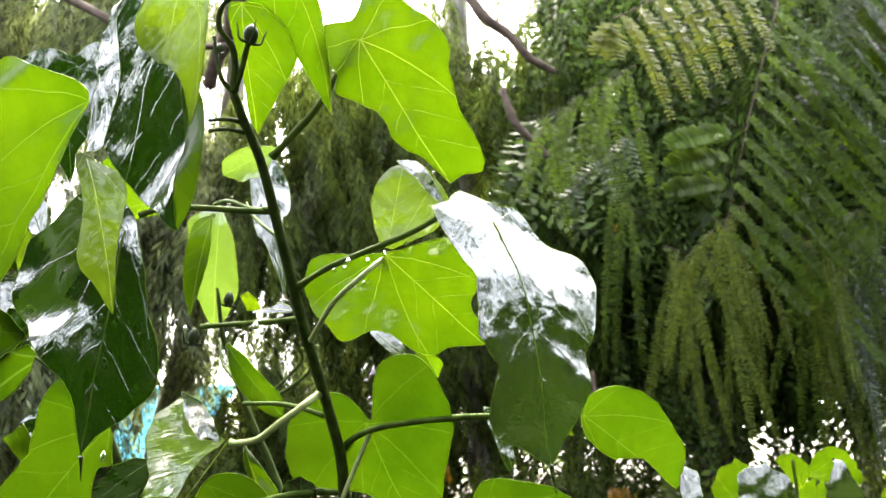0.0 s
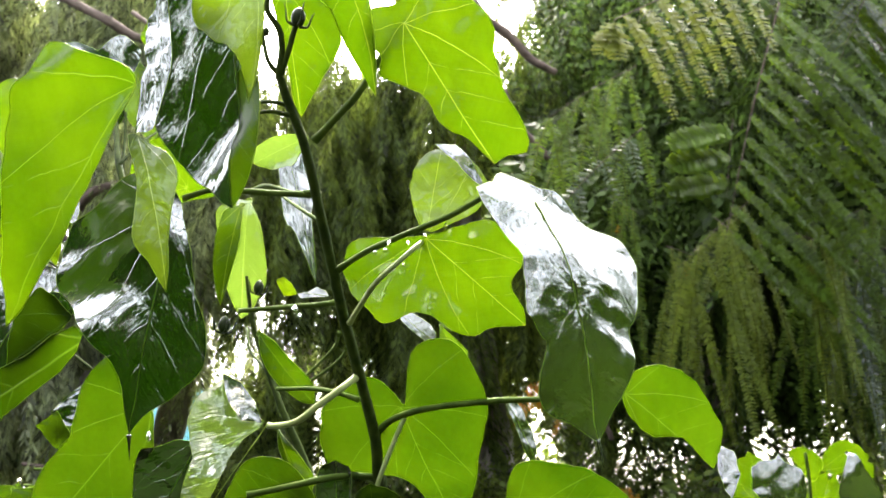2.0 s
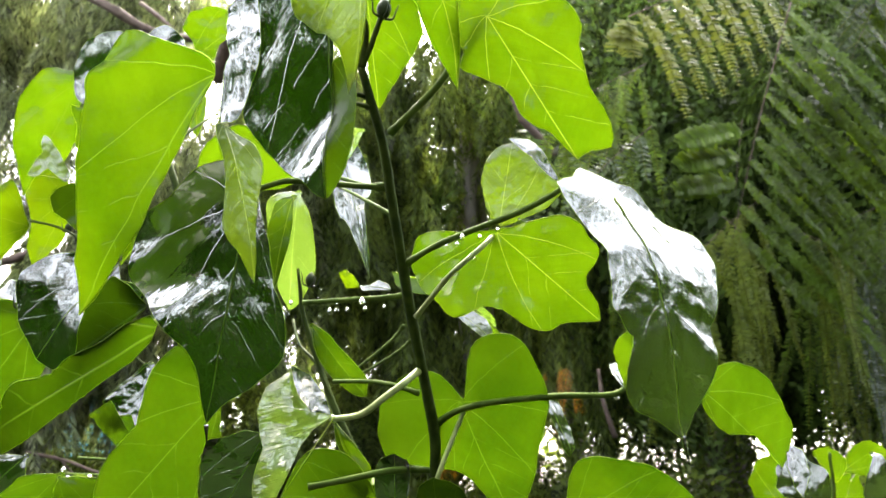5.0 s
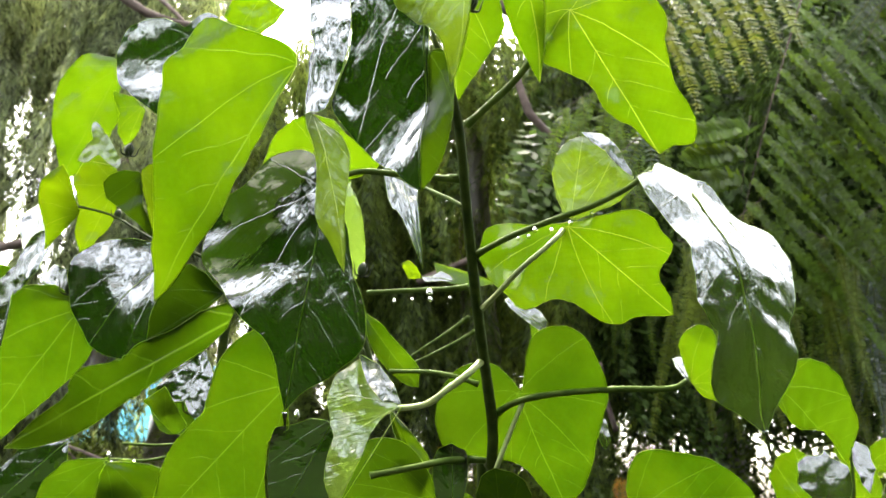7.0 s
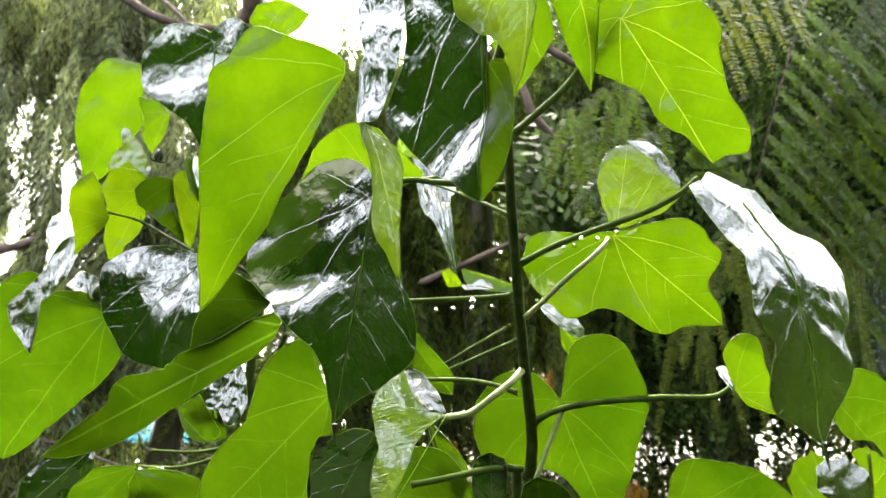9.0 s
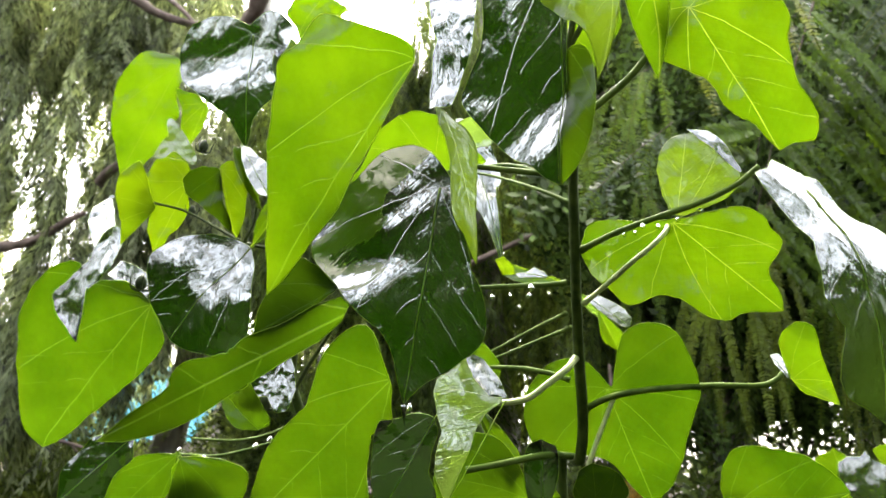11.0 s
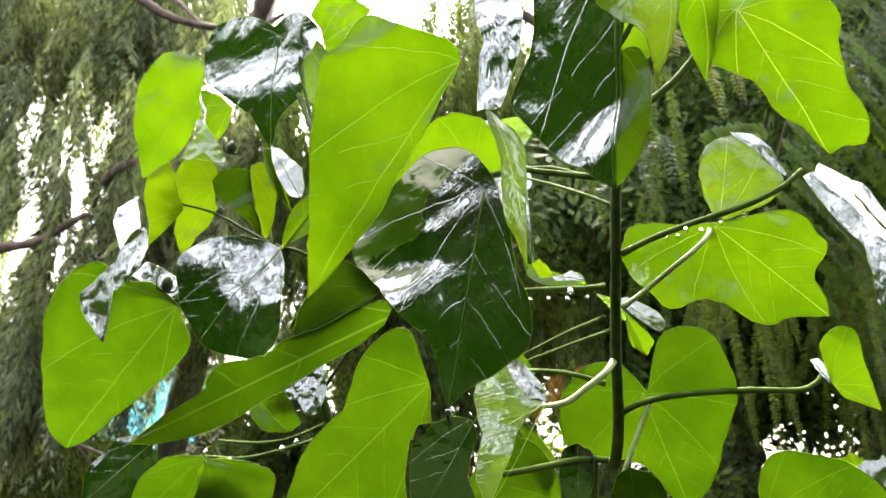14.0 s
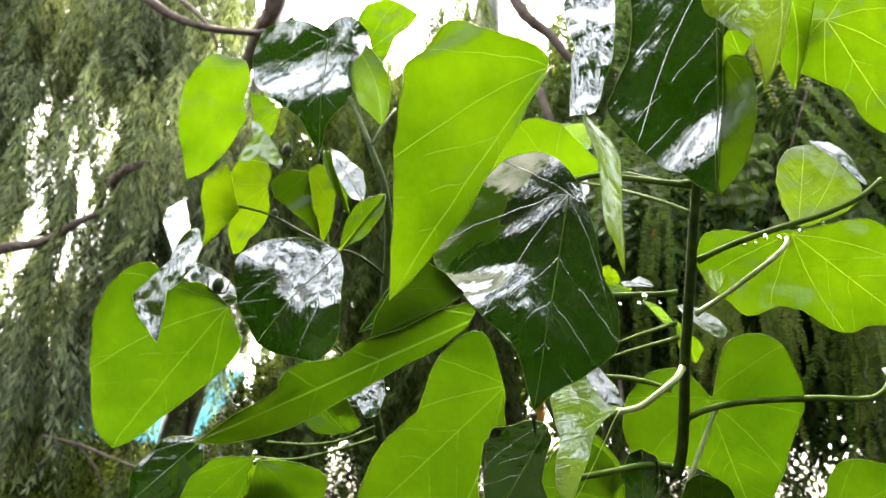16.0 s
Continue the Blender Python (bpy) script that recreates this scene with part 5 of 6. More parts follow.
blade(second, (-0.4105, 0.7412, 1.6253), (-0.0639, 0.0447, -0.0860), (-0.20, -0.92, -0.33), (-0.70, 0.21), (0.97, 0.81, 0.66, 0.55, 0.48, 0.44, 0.41, 0.39, 0.38, 0.38, 0.39, 0.40, 0.43, 0.47, 0.52, 0.58, 0.67, 0.75, 0.73, 0.73, 0.74, 0.72, 0.72, 0.73, 0.69, 0.67, 0.66, 0.82, 0.83, 0.81, 0.78, 0.77, 0.74, 0.72, 0.70, 0.68, 0.67, 0.67, 0.67, 0.68, 0.72, 0.76, 0.83, 0.94), dim_green, 0.15, 0.078, 0.068)
blade(second, (-0.3933, 0.6723, 1.6910), (-0.0017, -0.0036, -0.0632), (-0.20, -0.97, 0.06), (-0.78, 0.30), (1.01, 0.29, 0.27, 0.26, 0.25, 0.25, 0.25, 0.26, 0.27, 0.29, 0.33, 0.37, 0.45, 0.47, 0.50, 0.55, 0.62, 0.66, 0.71, 0.79, 0.69, 0.53, 0.23, 0.19, 0.17, 0.16, 0.15, 0.15, 0.14, 0.15, 0.15, 0.16, 0.17, 0.19, 0.22, 0.27, 0.35, 0.55, 0.60, 0.64, 0.69, 0.74, 0.80, 0.89), sheen, 0.2, 0.05, 0.08, label="dark curled leaf edge with white wet streaks", name="folded_lobe", crease=0.02)
blade(second, (-0.3705, 0.7202, 1.6965), (-0.0318, 0.0072, 0.0093), (-0.10, -0.90, 0.35), (-1.16, 0.19), (1.00, 0.69, 0.54, 0.45, 0.39, 0.35, 0.33, 0.31, 0.30, 0.30, 0.31, 0.32, 0.34, 0.36, 0.41, 0.47, 0.58, 0.71, 0.91, 1.15, 1.15, 1.12, 0.88, 0.74, 0.64, 0.58, 0.51, 0.46, 0.42, 0.40, 0.39, 0.39, 0.39, 0.40, 0.43, 0.46, 0.52, 0.57, 0.66, 0.79, 1.01, 1.00, 0.98, 0.98), sheen, 0.1, 0.05, 0.05, label="wet shining folded leaf edge", name="folded_lobe")
# Right half of the same glossy leaf: light passing through is coloured in.
blade(main, (-0.0036, 0.3176, 1.6654), (-0.0069, 0.0124, -0.0314), (-0.45, -0.86, -0.24), (-0.89, -0.39), (1.00, 0.82, 0.68, 0.56, 0.45, 0.38, 0.34, 0.30, 0.27, 0.25, 0.24, 0.24, 0.24, 0.24, 0.25, 0.26, 0.28, 0.30, 0.34, 0.40, 0.48, 0.59, 0.76, 0.91, 0.95, 0.89, 0.56, 0.41, 0.33, 0.28, 0.25, 0.23, 0.21, 0.21, 0.20, 0.20, 0.21, 0.22, 0.23, 0.26, 0.29, 0.35, 0.45, 0.64), dim_green, -0.075, -0.026, 0.034, rolls=((0.19, -0.3, 60.0, 0.375, 0.281, 0.79),), label="lit green half of the glossy leaf", name="folded_lobe")
blade(main, (0.2106, 0.4494, 1.5534), (0.0329, 0.0380, -0.0348), (0.50, -0.78, -0.38), (-0.52, -0.31), (1.00, 0.92, 0.81, 0.72, 0.57, 0.48, 0.42, 0.38, 0.35, 0.33, 0.32, 0.32, 0.31, 0.31, 0.31, 0.32, 0.34, 0.36, 0.38, 0.41, 0.46, 0.51, 0.57, 0.62, 0.65, 0.64, 0.62, 0.59, 0.56, 0.50, 0.46, 0.42, 0.38, 0.36, 0.34, 0.31, 0.30, 0.29, 0.29, 0.29, 0.31, 0.33, 0.37, 0.56), dim_green, 0.18, 0.078, 0.068)
blade(main, (0.2488, 0.4806, 1.5181), (-0.0021, -0.0075, -0.0173), (0.20, -0.88, 0.36), (-0.81, -0.17), (1.00, 0.76, 0.63, 0.54, 0.49, 0.45, 0.43, 0.41, 0.41, 0.39, 0.37, 0.37, 0.37, 0.38, 0.39, 0.42, 0.46, 0.53, 0.62, 0.72, 0.72, 0.73, 0.77, 0.82, 0.85, 0.64, 0.52, 0.45, 0.40, 0.37, 0.35, 0.34, 0.33, 0.34, 0.33, 0.34, 0.35, 0.36, 0.39, 0.44, 0.50, 0.60, 0.70, 0.82), sheen, 0.1, 0.05, 0.1, label="wet shining folded leaf tip", name="folded_lobe")
blade(main, (-0.2048, 0.6205, 1.5859), (-0.0312, 0.0032, -0.0013), (-0.10, -0.97, 0.04), (-0.29, -0.91), (1.01, 0.89, 0.80, 0.75, 0.71, 0.62, 0.55, 0.50, 0.47, 0.45, 0.53, 0.65, 0.86, 0.89, 0.91, 0.88, 0.80, 0.74, 0.71, 0.68, 0.63, 0.60, 0.59, 0.58, 0.59, 0.62, 0.62, 0.65, 0.68, 0.74, 0.83, 0.96, 0.88, 0.78, 0.72, 0.67, 0.64, 0.63, 0.63, 0.64, 0.67, 0.71, 0.78, 0.89), dark_glossy, 0.1, 0.08, 0.1, label="small dark glossy wet leaf", crease=0.02)
blade(main, (-0.1922, 0.4830, 1.5726), (-0.1247, 0.0836, -0.0383), (-0.42, -0.81, -0.40), (-0.62, -0.02), (1.00, 0.60, 0.34, 0.20, 0.14, 0.11, 0.09, 0.08, 0.08, 0.07, 0.07, 0.07, 0.07, 0.07, 0.07, 0.07, 0.08, 0.09, 0.10, 0.13, 0.17, 0.27, 0.56, 0.61, 0.34, 0.25, 0.20, 0.17, 0.15, 0.13, 0.11, 0.10, 0.10, 0.09, 0.09, 0.10, 0.11, 0.12, 0.14, 0.18, 0.25, 0.31, 0.36, 0.44), dim_green, 0.12, 0.065, 0.068)
blade(main, (-0.1546, 0.4401, 1.6090), (-0.0299, 0.0244, -0.0179), (-0.42, -0.81, -0.40), (-0.67, 0.31), (1.00, 0.70, 0.53, 0.43, 0.38, 0.34, 0.31, 0.28, 0.27, 0.26, 0.26, 0.26, 0.27, 0.28, 0.31, 0.34, 0.39, 0.46, 0.56, 0.74, 0.68, 0.64, 0.62, 0.61, 0.59, 0.59, 0.59, 0.54, 0.47, 0.43, 0.40, 0.37, 0.36, 0.35, 0.35, 0.36, 0.38, 0.41, 0.45, 0.48, 0.53, 0.61, 0.72, 0.83), deep, 0.05, 0.03, 0.03, label="dark folded leaf margin", name="folded_lobe")
blade(second, (-0.3414, 0.6307, 1.7493), (-0.0148, 0.0132, -0.0404), (0.10, -0.93, -0.34), (0.10, 0.45), (1.00, 0.79, 0.67, 0.58, 0.53, 0.49, 0.46, 0.45, 0.44, 0.44, 0.43, 0.38, 0.35, 0.34, 0.32, 0.32, 0.32, 0.34, 0.36, 0.40, 0.45, 0.53, 0.61, 0.72, 0.66, 0.60, 0.55, 0.51, 0.48, 0.44, 0.40, 0.37, 0.35, 0.34, 0.34, 0.33, 0.33, 0.33, 0.34, 0.35, 0.38, 0.42, 0.49, 0.60), bright_young, 0.15, 0.104, 0.102)
blade(second, (-0.3226, 0.6598, 1.7639), (-0.0142, 0.0133, -0.0518), (0.00, -0.97, -0.25), (-0.26, 0.26), (1.00, 0.93, 0.71, 0.64, 0.59, 0.54, 0.49, 0.45, 0.43, 0.40, 0.37, 0.34, 0.33, 0.32, 0.32, 0.32, 0.34, 0.37, 0.45, 0.54, 0.59, 0.66, 0.70, 0.72, 0.72, 0.67, 0.64, 0.59, 0.55, 0.52, 0.50, 0.43, 0.38, 0.34, 0.32, 0.31, 0.31, 0.31, 0.32, 0.34, 0.40, 0.51, 0.69, 0.81), bright_young, 0.09, 0.065, 0.085)
# Dim and bright halves of one leaf: its light is in the colours.
blade(second, (-0.2670, 0.5986, 1.7444), (0.0226, 0.0088, -0.0386), (-0.15, -0.93, -0.30), (-0.15, 0.39), (0.96, 0.74, 0.51, 0.42, 0.37, 0.33, 0.31, 0.30, 0.29, 0.29, 0.30, 0.31, 0.32, 0.35, 0.40, 0.42, 0.41, 0.40, 0.40, 0.41, 0.41, 0.41, 0.42, 0.44, 0.46, 0.46, 0.47, 0.48, 0.44, 0.42, 0.40, 0.40, 0.38, 0.35, 0.34, 0.33, 0.32, 0.33, 0.34, 0.36, 0.39, 0.44, 0.51, 0.64), dim_green, 0.15, 0.065, 0.085, rolls=((0.21, -0.22, -7.0, 0.19, 0.133, 0.42),))
blade(second, (-0.2451, 0.6021, 1.7409), (0.0011, 0.0140, -0.0355), (-0.20, -0.90, -0.36), (-0.56, -0.29), (0.98, 0.82, 0.67, 0.58, 0.49, 0.43, 0.39, 0.36, 0.34, 0.33, 0.33, 0.33, 0.35, 0.37, 0.38, 0.39, 0.42, 0.45, 0.51, 0.60, 0.67, 0.69, 0.73, 0.75, 0.72, 0.71, 0.59, 0.47, 0.40, 0.34, 0.30, 0.28, 0.26, 0.25, 0.24, 0.24, 0.25, 0.26, 0.28, 0.31, 0.35, 0.42, 0.54, 0.77), bright_young, 0.15, 0.065, 0.085, label="bright half of a folded young leaf", name="folded_lobe")
blade(second, (-0.2194, 0.5697, 1.7464), (-0.0175, 0.0079, 0.0288), (-0.10, -0.95, 0.20), (-0.80, 0.03), (1.02, 0.73, 0.57, 0.44, 0.37, 0.32, 0.29, 0.27, 0.25, 0.24, 0.24, 0.24, 0.24, 0.25, 0.26, 0.29, 0.32, 0.36, 0.44, 0.56, 0.69, 0.76, 0.78, 0.67, 0.61, 0.52, 0.46, 0.41, 0.38, 0.37, 0.36, 0.36, 0.35, 0.33, 0.32, 0.32, 0.33, 0.34, 0.36, 0.39, 0.44, 0.52, 0.67, 0.85), sheen, 0.1, 0.05, 0.08, label="wet shining leaf turned edge-on")
blade(second, (-0.3049, 0.6182, 1.7946), (-0.0221, 0.0018, -0.0097), (-0.10, -0.97, 0.05), (-0.46, 1.08), (1.04, 0.92, 0.83, 0.64, 0.45, 0.36, 0.30, 0.30, 0.33, 0.38, 0.46, 0.59, 0.84, 1.15, 1.12, 0.95, 0.74, 0.62, 0.54, 0.49, 0.46, 0.43, 0.42, 0.42, 0.43, 0.43, 0.45, 0.48, 0.52, 0.59, 0.69, 0.85, 1.02, 1.13, 0.85, 0.59, 0.48, 0.52, 0.59, 0.63, 0.66, 0.71, 0.78, 0.88), satin, 0.2, 0.05, 0.08)
blade(second, (-0.3395, 0.7362, 1.8860), (-0.0023, 0.0065, -0.0315), (0.00, -0.97, -0.20), (-0.42, 0.45), (1.00, 0.84, 0.73, 0.66, 0.62, 0.59, 0.56, 0.52, 0.50, 0.48, 0.48, 0.48, 0.50, 0.52, 0.57, 0.62, 0.61, 0.60, 0.61, 0.64, 0.67, 0.73, 0.76, 0.78, 0.83, 0.90, 1.01, 0.77, 0.53, 0.41, 0.35, 0.34, 0.32, 0.32, 0.32, 0.33, 0.35, 0.38, 0.42, 0.49, 0.59, 0.65, 0.72, 0.83), young, 0.15, 0.065, 0.085)
blade(second, (-0.2108, 0.7226, 1.9953), (0.0351, -0.0029, 0.0140), (0.00, -0.97, -0.20), (-0.89, -0.52), (1.00, 0.92, 0.87, 0.84, 0.83, 0.82, 0.80, 0.80, 0.81, 0.80, 0.78, 0.77, 0.78, 0.81, 0.83, 0.82, 0.83, 0.85, 0.83, 0.73, 0.66, 0.61, 0.58, 0.59, 0.62, 0.67, 0.74, 0.84, 0.94, 1.09, 1.03, 0.79, 0.62, 0.52, 0.46, 0.42, 0.43, 0.44, 0.46, 0.50, 0.55, 0.63, 0.70, 0.82), young, 0.15, 0.065, 0.085)
blade(main, (0.0625, 0.5610, 1.5537), (0.0232, 0.0233, -0.0629), (-0.20, -0.88, -0.40), (-0.30, -0.08), (1.00, 0.91, 0.85, 0.78, 0.73, 0.69, 0.65, 0.64, 0.65, 0.67, 0.70, 0.76, 0.80, 0.84, 0.87, 0.93, 1.00, 1.01, 0.98, 0.93, 0.82, 0.52, 0.36, 0.33, 0.65, 0.78, 0.86, 0.93, 0.96, 1.00, 0.99, 1.00, 0.97, 0.94, 0.81, 0.68, 0.60, 0.55, 0.51, 0.50, 0.52, 0.57, 0.69, 0.85), dim_green, 0.12, 0.052, 0.068)
blade(main, (0.1638, 0.4893, 1.5801), (0.0217, 0.0050, -0.0279), (-0.10, -0.96, -0.25), (0.12, -0.41), (1.00, 0.67, 0.52, 0.42, 0.37, 0.33, 0.30, 0.29, 0.28, 0.27, 0.28, 0.29, 0.31, 0.34, 0.39, 0.47, 0.60, 0.67, 0.70, 0.72, 0.70, 0.69, 0.66, 0.61, 0.57, 0.50, 0.45, 0.41, 0.39, 0.37, 0.36, 0.36, 0.36, 0.38, 0.40, 0.42, 0.44, 0.48, 0.53, 0.58, 0.61, 0.65, 0.73, 0.83), young, 0.15, 0.065, 0.085)
blade(main, (0.1590, 0.5393, 1.5083), (0.0457, -0.0020, -0.0089), (-0.10, -0.95, -0.30), (-0.64, -0.56), (1.00, 0.88, 0.77, 0.69, 0.62, 0.56, 0.53, 0.51, 0.48, 0.46, 0.44, 0.44, 0.45, 0.46, 0.48, 0.52, 0.57, 0.64, 0.71, 0.79, 0.81, 0.81, 0.82, 0.82, 0.84, 0.84, 0.83, 0.81, 0.75, 0.71, 0.69, 0.66, 0.61, 0.57, 0.55, 0.54, 0.54, 0.56, 0.58, 0.62, 0.67, 0.71, 0.77, 0.86), dim_green, 0.12, 0.065, 0.068)
blade(main, (0.0362, 0.5316, 1.5006), (-0.0049, -0.0071, 0.0171), (0.00, -0.92, -0.38), (-1.14, 0.35), (1.00, 0.97, 0.97, 0.98, 1.00, 0.95, 0.91, 0.90, 0.91, 0.93, 0.92, 0.91, 0.91, 0.94, 0.99, 1.04, 1.03, 1.05, 1.08, 1.15, 1.22, 1.14, 1.08, 1.05, 1.05, 1.06, 1.02, 0.98, 0.95, 0.95, 0.96, 0.99, 0.98, 0.94, 0.92, 0.92, 0.91, 0.89, 0.88, 0.89, 0.90, 0.90, 0.91, 0.94), dim_green, 0.15, 0.065, 0.085)
blade(main, (0.0137, 0.3711, 1.7512), (-0.0075, 0.0183, -0.0384), (-0.15, -0.90, -0.40), (-0.62, -0.40), (1.00, 0.78, 0.66, 0.57, 0.51, 0.48, 0.45, 0.44, 0.43, 0.43, 0.44, 0.45, 0.45, 0.44, 0.44, 0.45, 0.46, 0.49, 0.50, 0.53, 0.57, 0.63, 0.70, 0.70, 0.70, 0.72, 0.76, 0.82, 0.73, 0.59, 0.50, 0.44, 0.40, 0.38, 0.36, 0.35, 0.35, 0.36, 0.37, 0.40, 0.45, 0.52, 0.64, 0.82), young, 0.12, 0.065, 0.068)
blade(main, (-0.0911, 0.5001, 1.5141), (-0.0182, 0.0105, -0.0332), (0.00, -0.95, -0.30), (-1.01, 0.06), (0.91, 1.03, 0.99, 0.95, 0.93, 0.94, 0.96, 0.86, 0.76, 0.70, 0.59, 0.49, 0.43, 0.39, 0.39, 0.40, 0.42, 0.45, 0.49, 0.59, 0.76, 0.85, 0.93, 0.91, 0.89, 0.84, 0.80, 0.79, 0.81, 0.84, 0.76, 0.69, 0.63, 0.59, 0.56, 0.55, 0.55, 0.55, 0.56, 0.58, 0.61, 0.66, 0.74, 0.83), dark_glossy, 0.08, 0.06, 0.04)
blade(main, (0.0614, 0.5837, 1.6360), (0.0130, -0.0088, -0.0151), (-0.40, -0.85, 0.15), (-1.05, -0.12), (1.00, 0.97, 0.93, 0.75, 0.64, 0.57, 0.48, 0.42, 0.37, 0.35, 0.33, 0.32, 0.31, 0.32, 0.33, 0.34, 0.36, 0.40, 0.45, 0.53, 0.66, 0.86, 0.96, 1.06, 0.80, 0.62, 0.47, 0.39, 0.34, 0.30, 0.28, 0.26, 0.25, 0.25, 0.25, 0.25, 0.26, 0.28, 0.31, 0.35, 0.41, 0.51, 0.68, 0.89), sheen, 0.1, 0.05, 0.06, label="small wet shining curled leaf")
blade(main, (0.1504, 0.4946, 1.5781), (-0.0039, 0.0035, 0.0067), (0.10, -0.85, 0.50), (-1.30, 0.30), (1.06, 0.82, 0.68, 0.59, 0.53, 0.49, 0.46, 0.45, 0.44, 0.43, 0.42, 0.42, 0.43, 0.45, 0.47, 0.52, 0.58, 0.69, 0.82, 0.99, 1.29, 1.17, 0.92, 0.77, 0.68, 0.61, 0.57, 0.55, 0.53, 0.53, 0.54, 0.56, 0.55, 0.56, 0.59, 0.62, 0.68, 0.76, 0.89, 1.10, 1.13, 1.08, 1.05, 1.05), sheen, 0.1, 0.05, 0.05, label="small wet shining folded leaf")
blade(main, (0.1584, 0.8443, 1.5845), (0.0135, 0.0041, -0.0346), (0.50, -0.80, 0.10), (-0.90, -0.11), (0.97, 0.88, 0.70, 0.59, 0.51, 0.47, 0.44, 0.37, 0.32, 0.29, 0.27, 0.26, 0.26, 0.26, 0.27, 0.30, 0.35, 0.42, 0.55, 0.61, 0.70, 0.83, 0.87, 0.93, 0.69, 0.49, 0.38, 0.32, 0.28, 0.25, 0.23, 0.22, 0.22, 0.22, 0.22, 0.23, 0.24, 0.26, 0.30, 0.36, 0.45, 0.63, 0.81, 0.99), sheen, 0.1, 0.05, 0.08, label="thin curled leaf with a wet shining edge")
blade(main, (-0.0241, 0.5081, 1.6482), (-0.0073, -0.0008, 0.0050), (-0.10, -0.93, -0.30), (-0.93, 0.05), (1.02, 0.87, 0.74, 0.65, 0.60, 0.56, 0.54, 0.53, 0.53, 0.54, 0.56, 0.60, 0.66, 0.69, 0.66, 0.64, 0.64, 0.66, 0.69, 0.73, 0.80, 0.91, 0.96, 0.79, 0.68, 0.61, 0.56, 0.53, 0.51, 0.50, 0.51, 0.49, 0.48, 0.48, 0.49, 0.51, 0.55, 0.60, 0.68, 0.81, 0.86, 0.87, 0.90, 0.95), bright_young, 0.15, 0.065, 0.085, label="small pale new leaf on a stalk")
blade(main, (-0.0063, 0.5095, 1.6431), (-0.0113, 0.0019, 0.0017), (-0.10, -0.90, 0.35), (-1.00, 0.08), (1.01, 0.91, 0.84, 0.80, 0.67, 0.51, 0.42, 0.36, 0.33, 0.30, 0.29, 0.28, 0.27, 0.28, 0.28, 0.30, 0.32, 0.36, 0.41, 0.50, 0.65, 0.94, 0.95, 0.87, 0.82, 0.73, 0.64, 0.58, 0.55, 0.52, 0.51, 0.51, 0.52, 0.44, 0.39, 0.35, 0.33, 0.32, 0.31, 0.31, 0.32, 0.33, 0.35, 0.39), sheen, 0.1, 0.05, 0.05, label="small wet shining new leaf")
blade(second, (-0.2184, 0.6099, 1.5655), (0.0139, 0.0017, -0.0131), (-0.20, -0.92, -0.33), (-0.69, 0.65), (1.02, 0.95, 0.74, 0.62, 0.54, 0.49, 0.46, 0.44, 0.42, 0.42, 0.43, 0.44, 0.47, 0.51, 0.58, 0.67, 0.83, 0.97, 0.92, 0.89, 0.88, 0.88, 0.91, 0.96, 1.03, 1.11, 0.89, 0.76, 0.68, 0.62, 0.58, 0.56, 0.55, 0.55, 0.56, 0.58, 0.61, 0.66, 0.74, 0.85, 1.03, 1.03, 1.00, 1.00), dim_green, 0.15, 0.065, 0.085)
stem(main, [(0.0306, 0.6591, 1.4629), (0.0318, 0.5769, 1.5228), (0.0316, 0.5550, 1.5500), (0.0246, 0.5172, 1.5886), (0.0178, 0.4738, 1.6264), (0.0121, 0.4348, 1.6648), (0.0076, 0.3987, 1.6973), (0.0022, 0.3755, 1.7140), (-0.0010, 0.3630, 1.7249)], (0.0033, 0.0023), STALK)
petiole(main, [(-0.0010, 0.3630, 1.7249), (0.0021, 0.3540, 1.7350), (0.0020, 0.3460, 1.7419), (-0.0022, 0.3369, 1.7476), (0.0009, 0.3315, 1.7567), (0.0102, 0.3281, 1.7607)], (0.00204, 0.00111), STALK)
petiole(main, [(0.0000, 0.3630, 1.7260), (0.0052, 0.3551, 1.7329), (0.0093, 0.3471, 1.7387), (0.0124, 0.3413, 1.7415)], (0.00166, 0.00130), STALK)
petiole(main, [(-0.0010, 0.3630, 1.7249), (-0.0052, 0.3561, 1.7287), (-0.0073, 0.3529, 1.7381), (-0.0084, 0.3487, 1.7496)], (0.00139, 0.00092), STALK)
petiole(main, [(0.0001, 0.3767, 1.7141), (-0.0052, 0.3683, 1.7114), (-0.0126, 0.3623, 1.7078)], (0.00130, 0.00092), STALK)
petiole(main, [(0.0012, 0.3789, 1.7089), (-0.0052, 0.3693, 1.7061), (-0.0126, 0.3644, 1.7026)], (0.00130, 0.00092), STALK)
petiole(main, [(0.0187, 0.4559, 1.6430), (0.0377, 0.4439, 1.6501), (0.0642, 0.4357, 1.6583), (0.0874, 0.4274, 1.6644), (0.1064, 0.4217, 1.6727), (0.1213, 0.4210, 1.6845)], (0.00195, 0.00160), FRESH_STALK)
petiole(main, [(0.0231, 0.4794, 1.6147), (0.0314, 0.4596, 1.6194), (0.0438, 0.4379, 1.6282), (0.0586, 0.4323, 1.6398), (0.0685, 0.4390, 1.6509), (0.0733, 0.4544, 1.6614)], (0.00170, 0.00148), PALE)
petiole(main, [(0.0317, 0.5646, 1.5556), (0.0511, 0.5467, 1.5641), (0.0814, 0.5379, 1.5683), (0.1205, 0.5354, 1.5705), (0.1519, 0.5340, 1.5704), (0.1639, 0.5343, 1.5748), (0.1706, 0.5347, 1.5814)], (0.00235, 0.00185), FRESH_STALK)
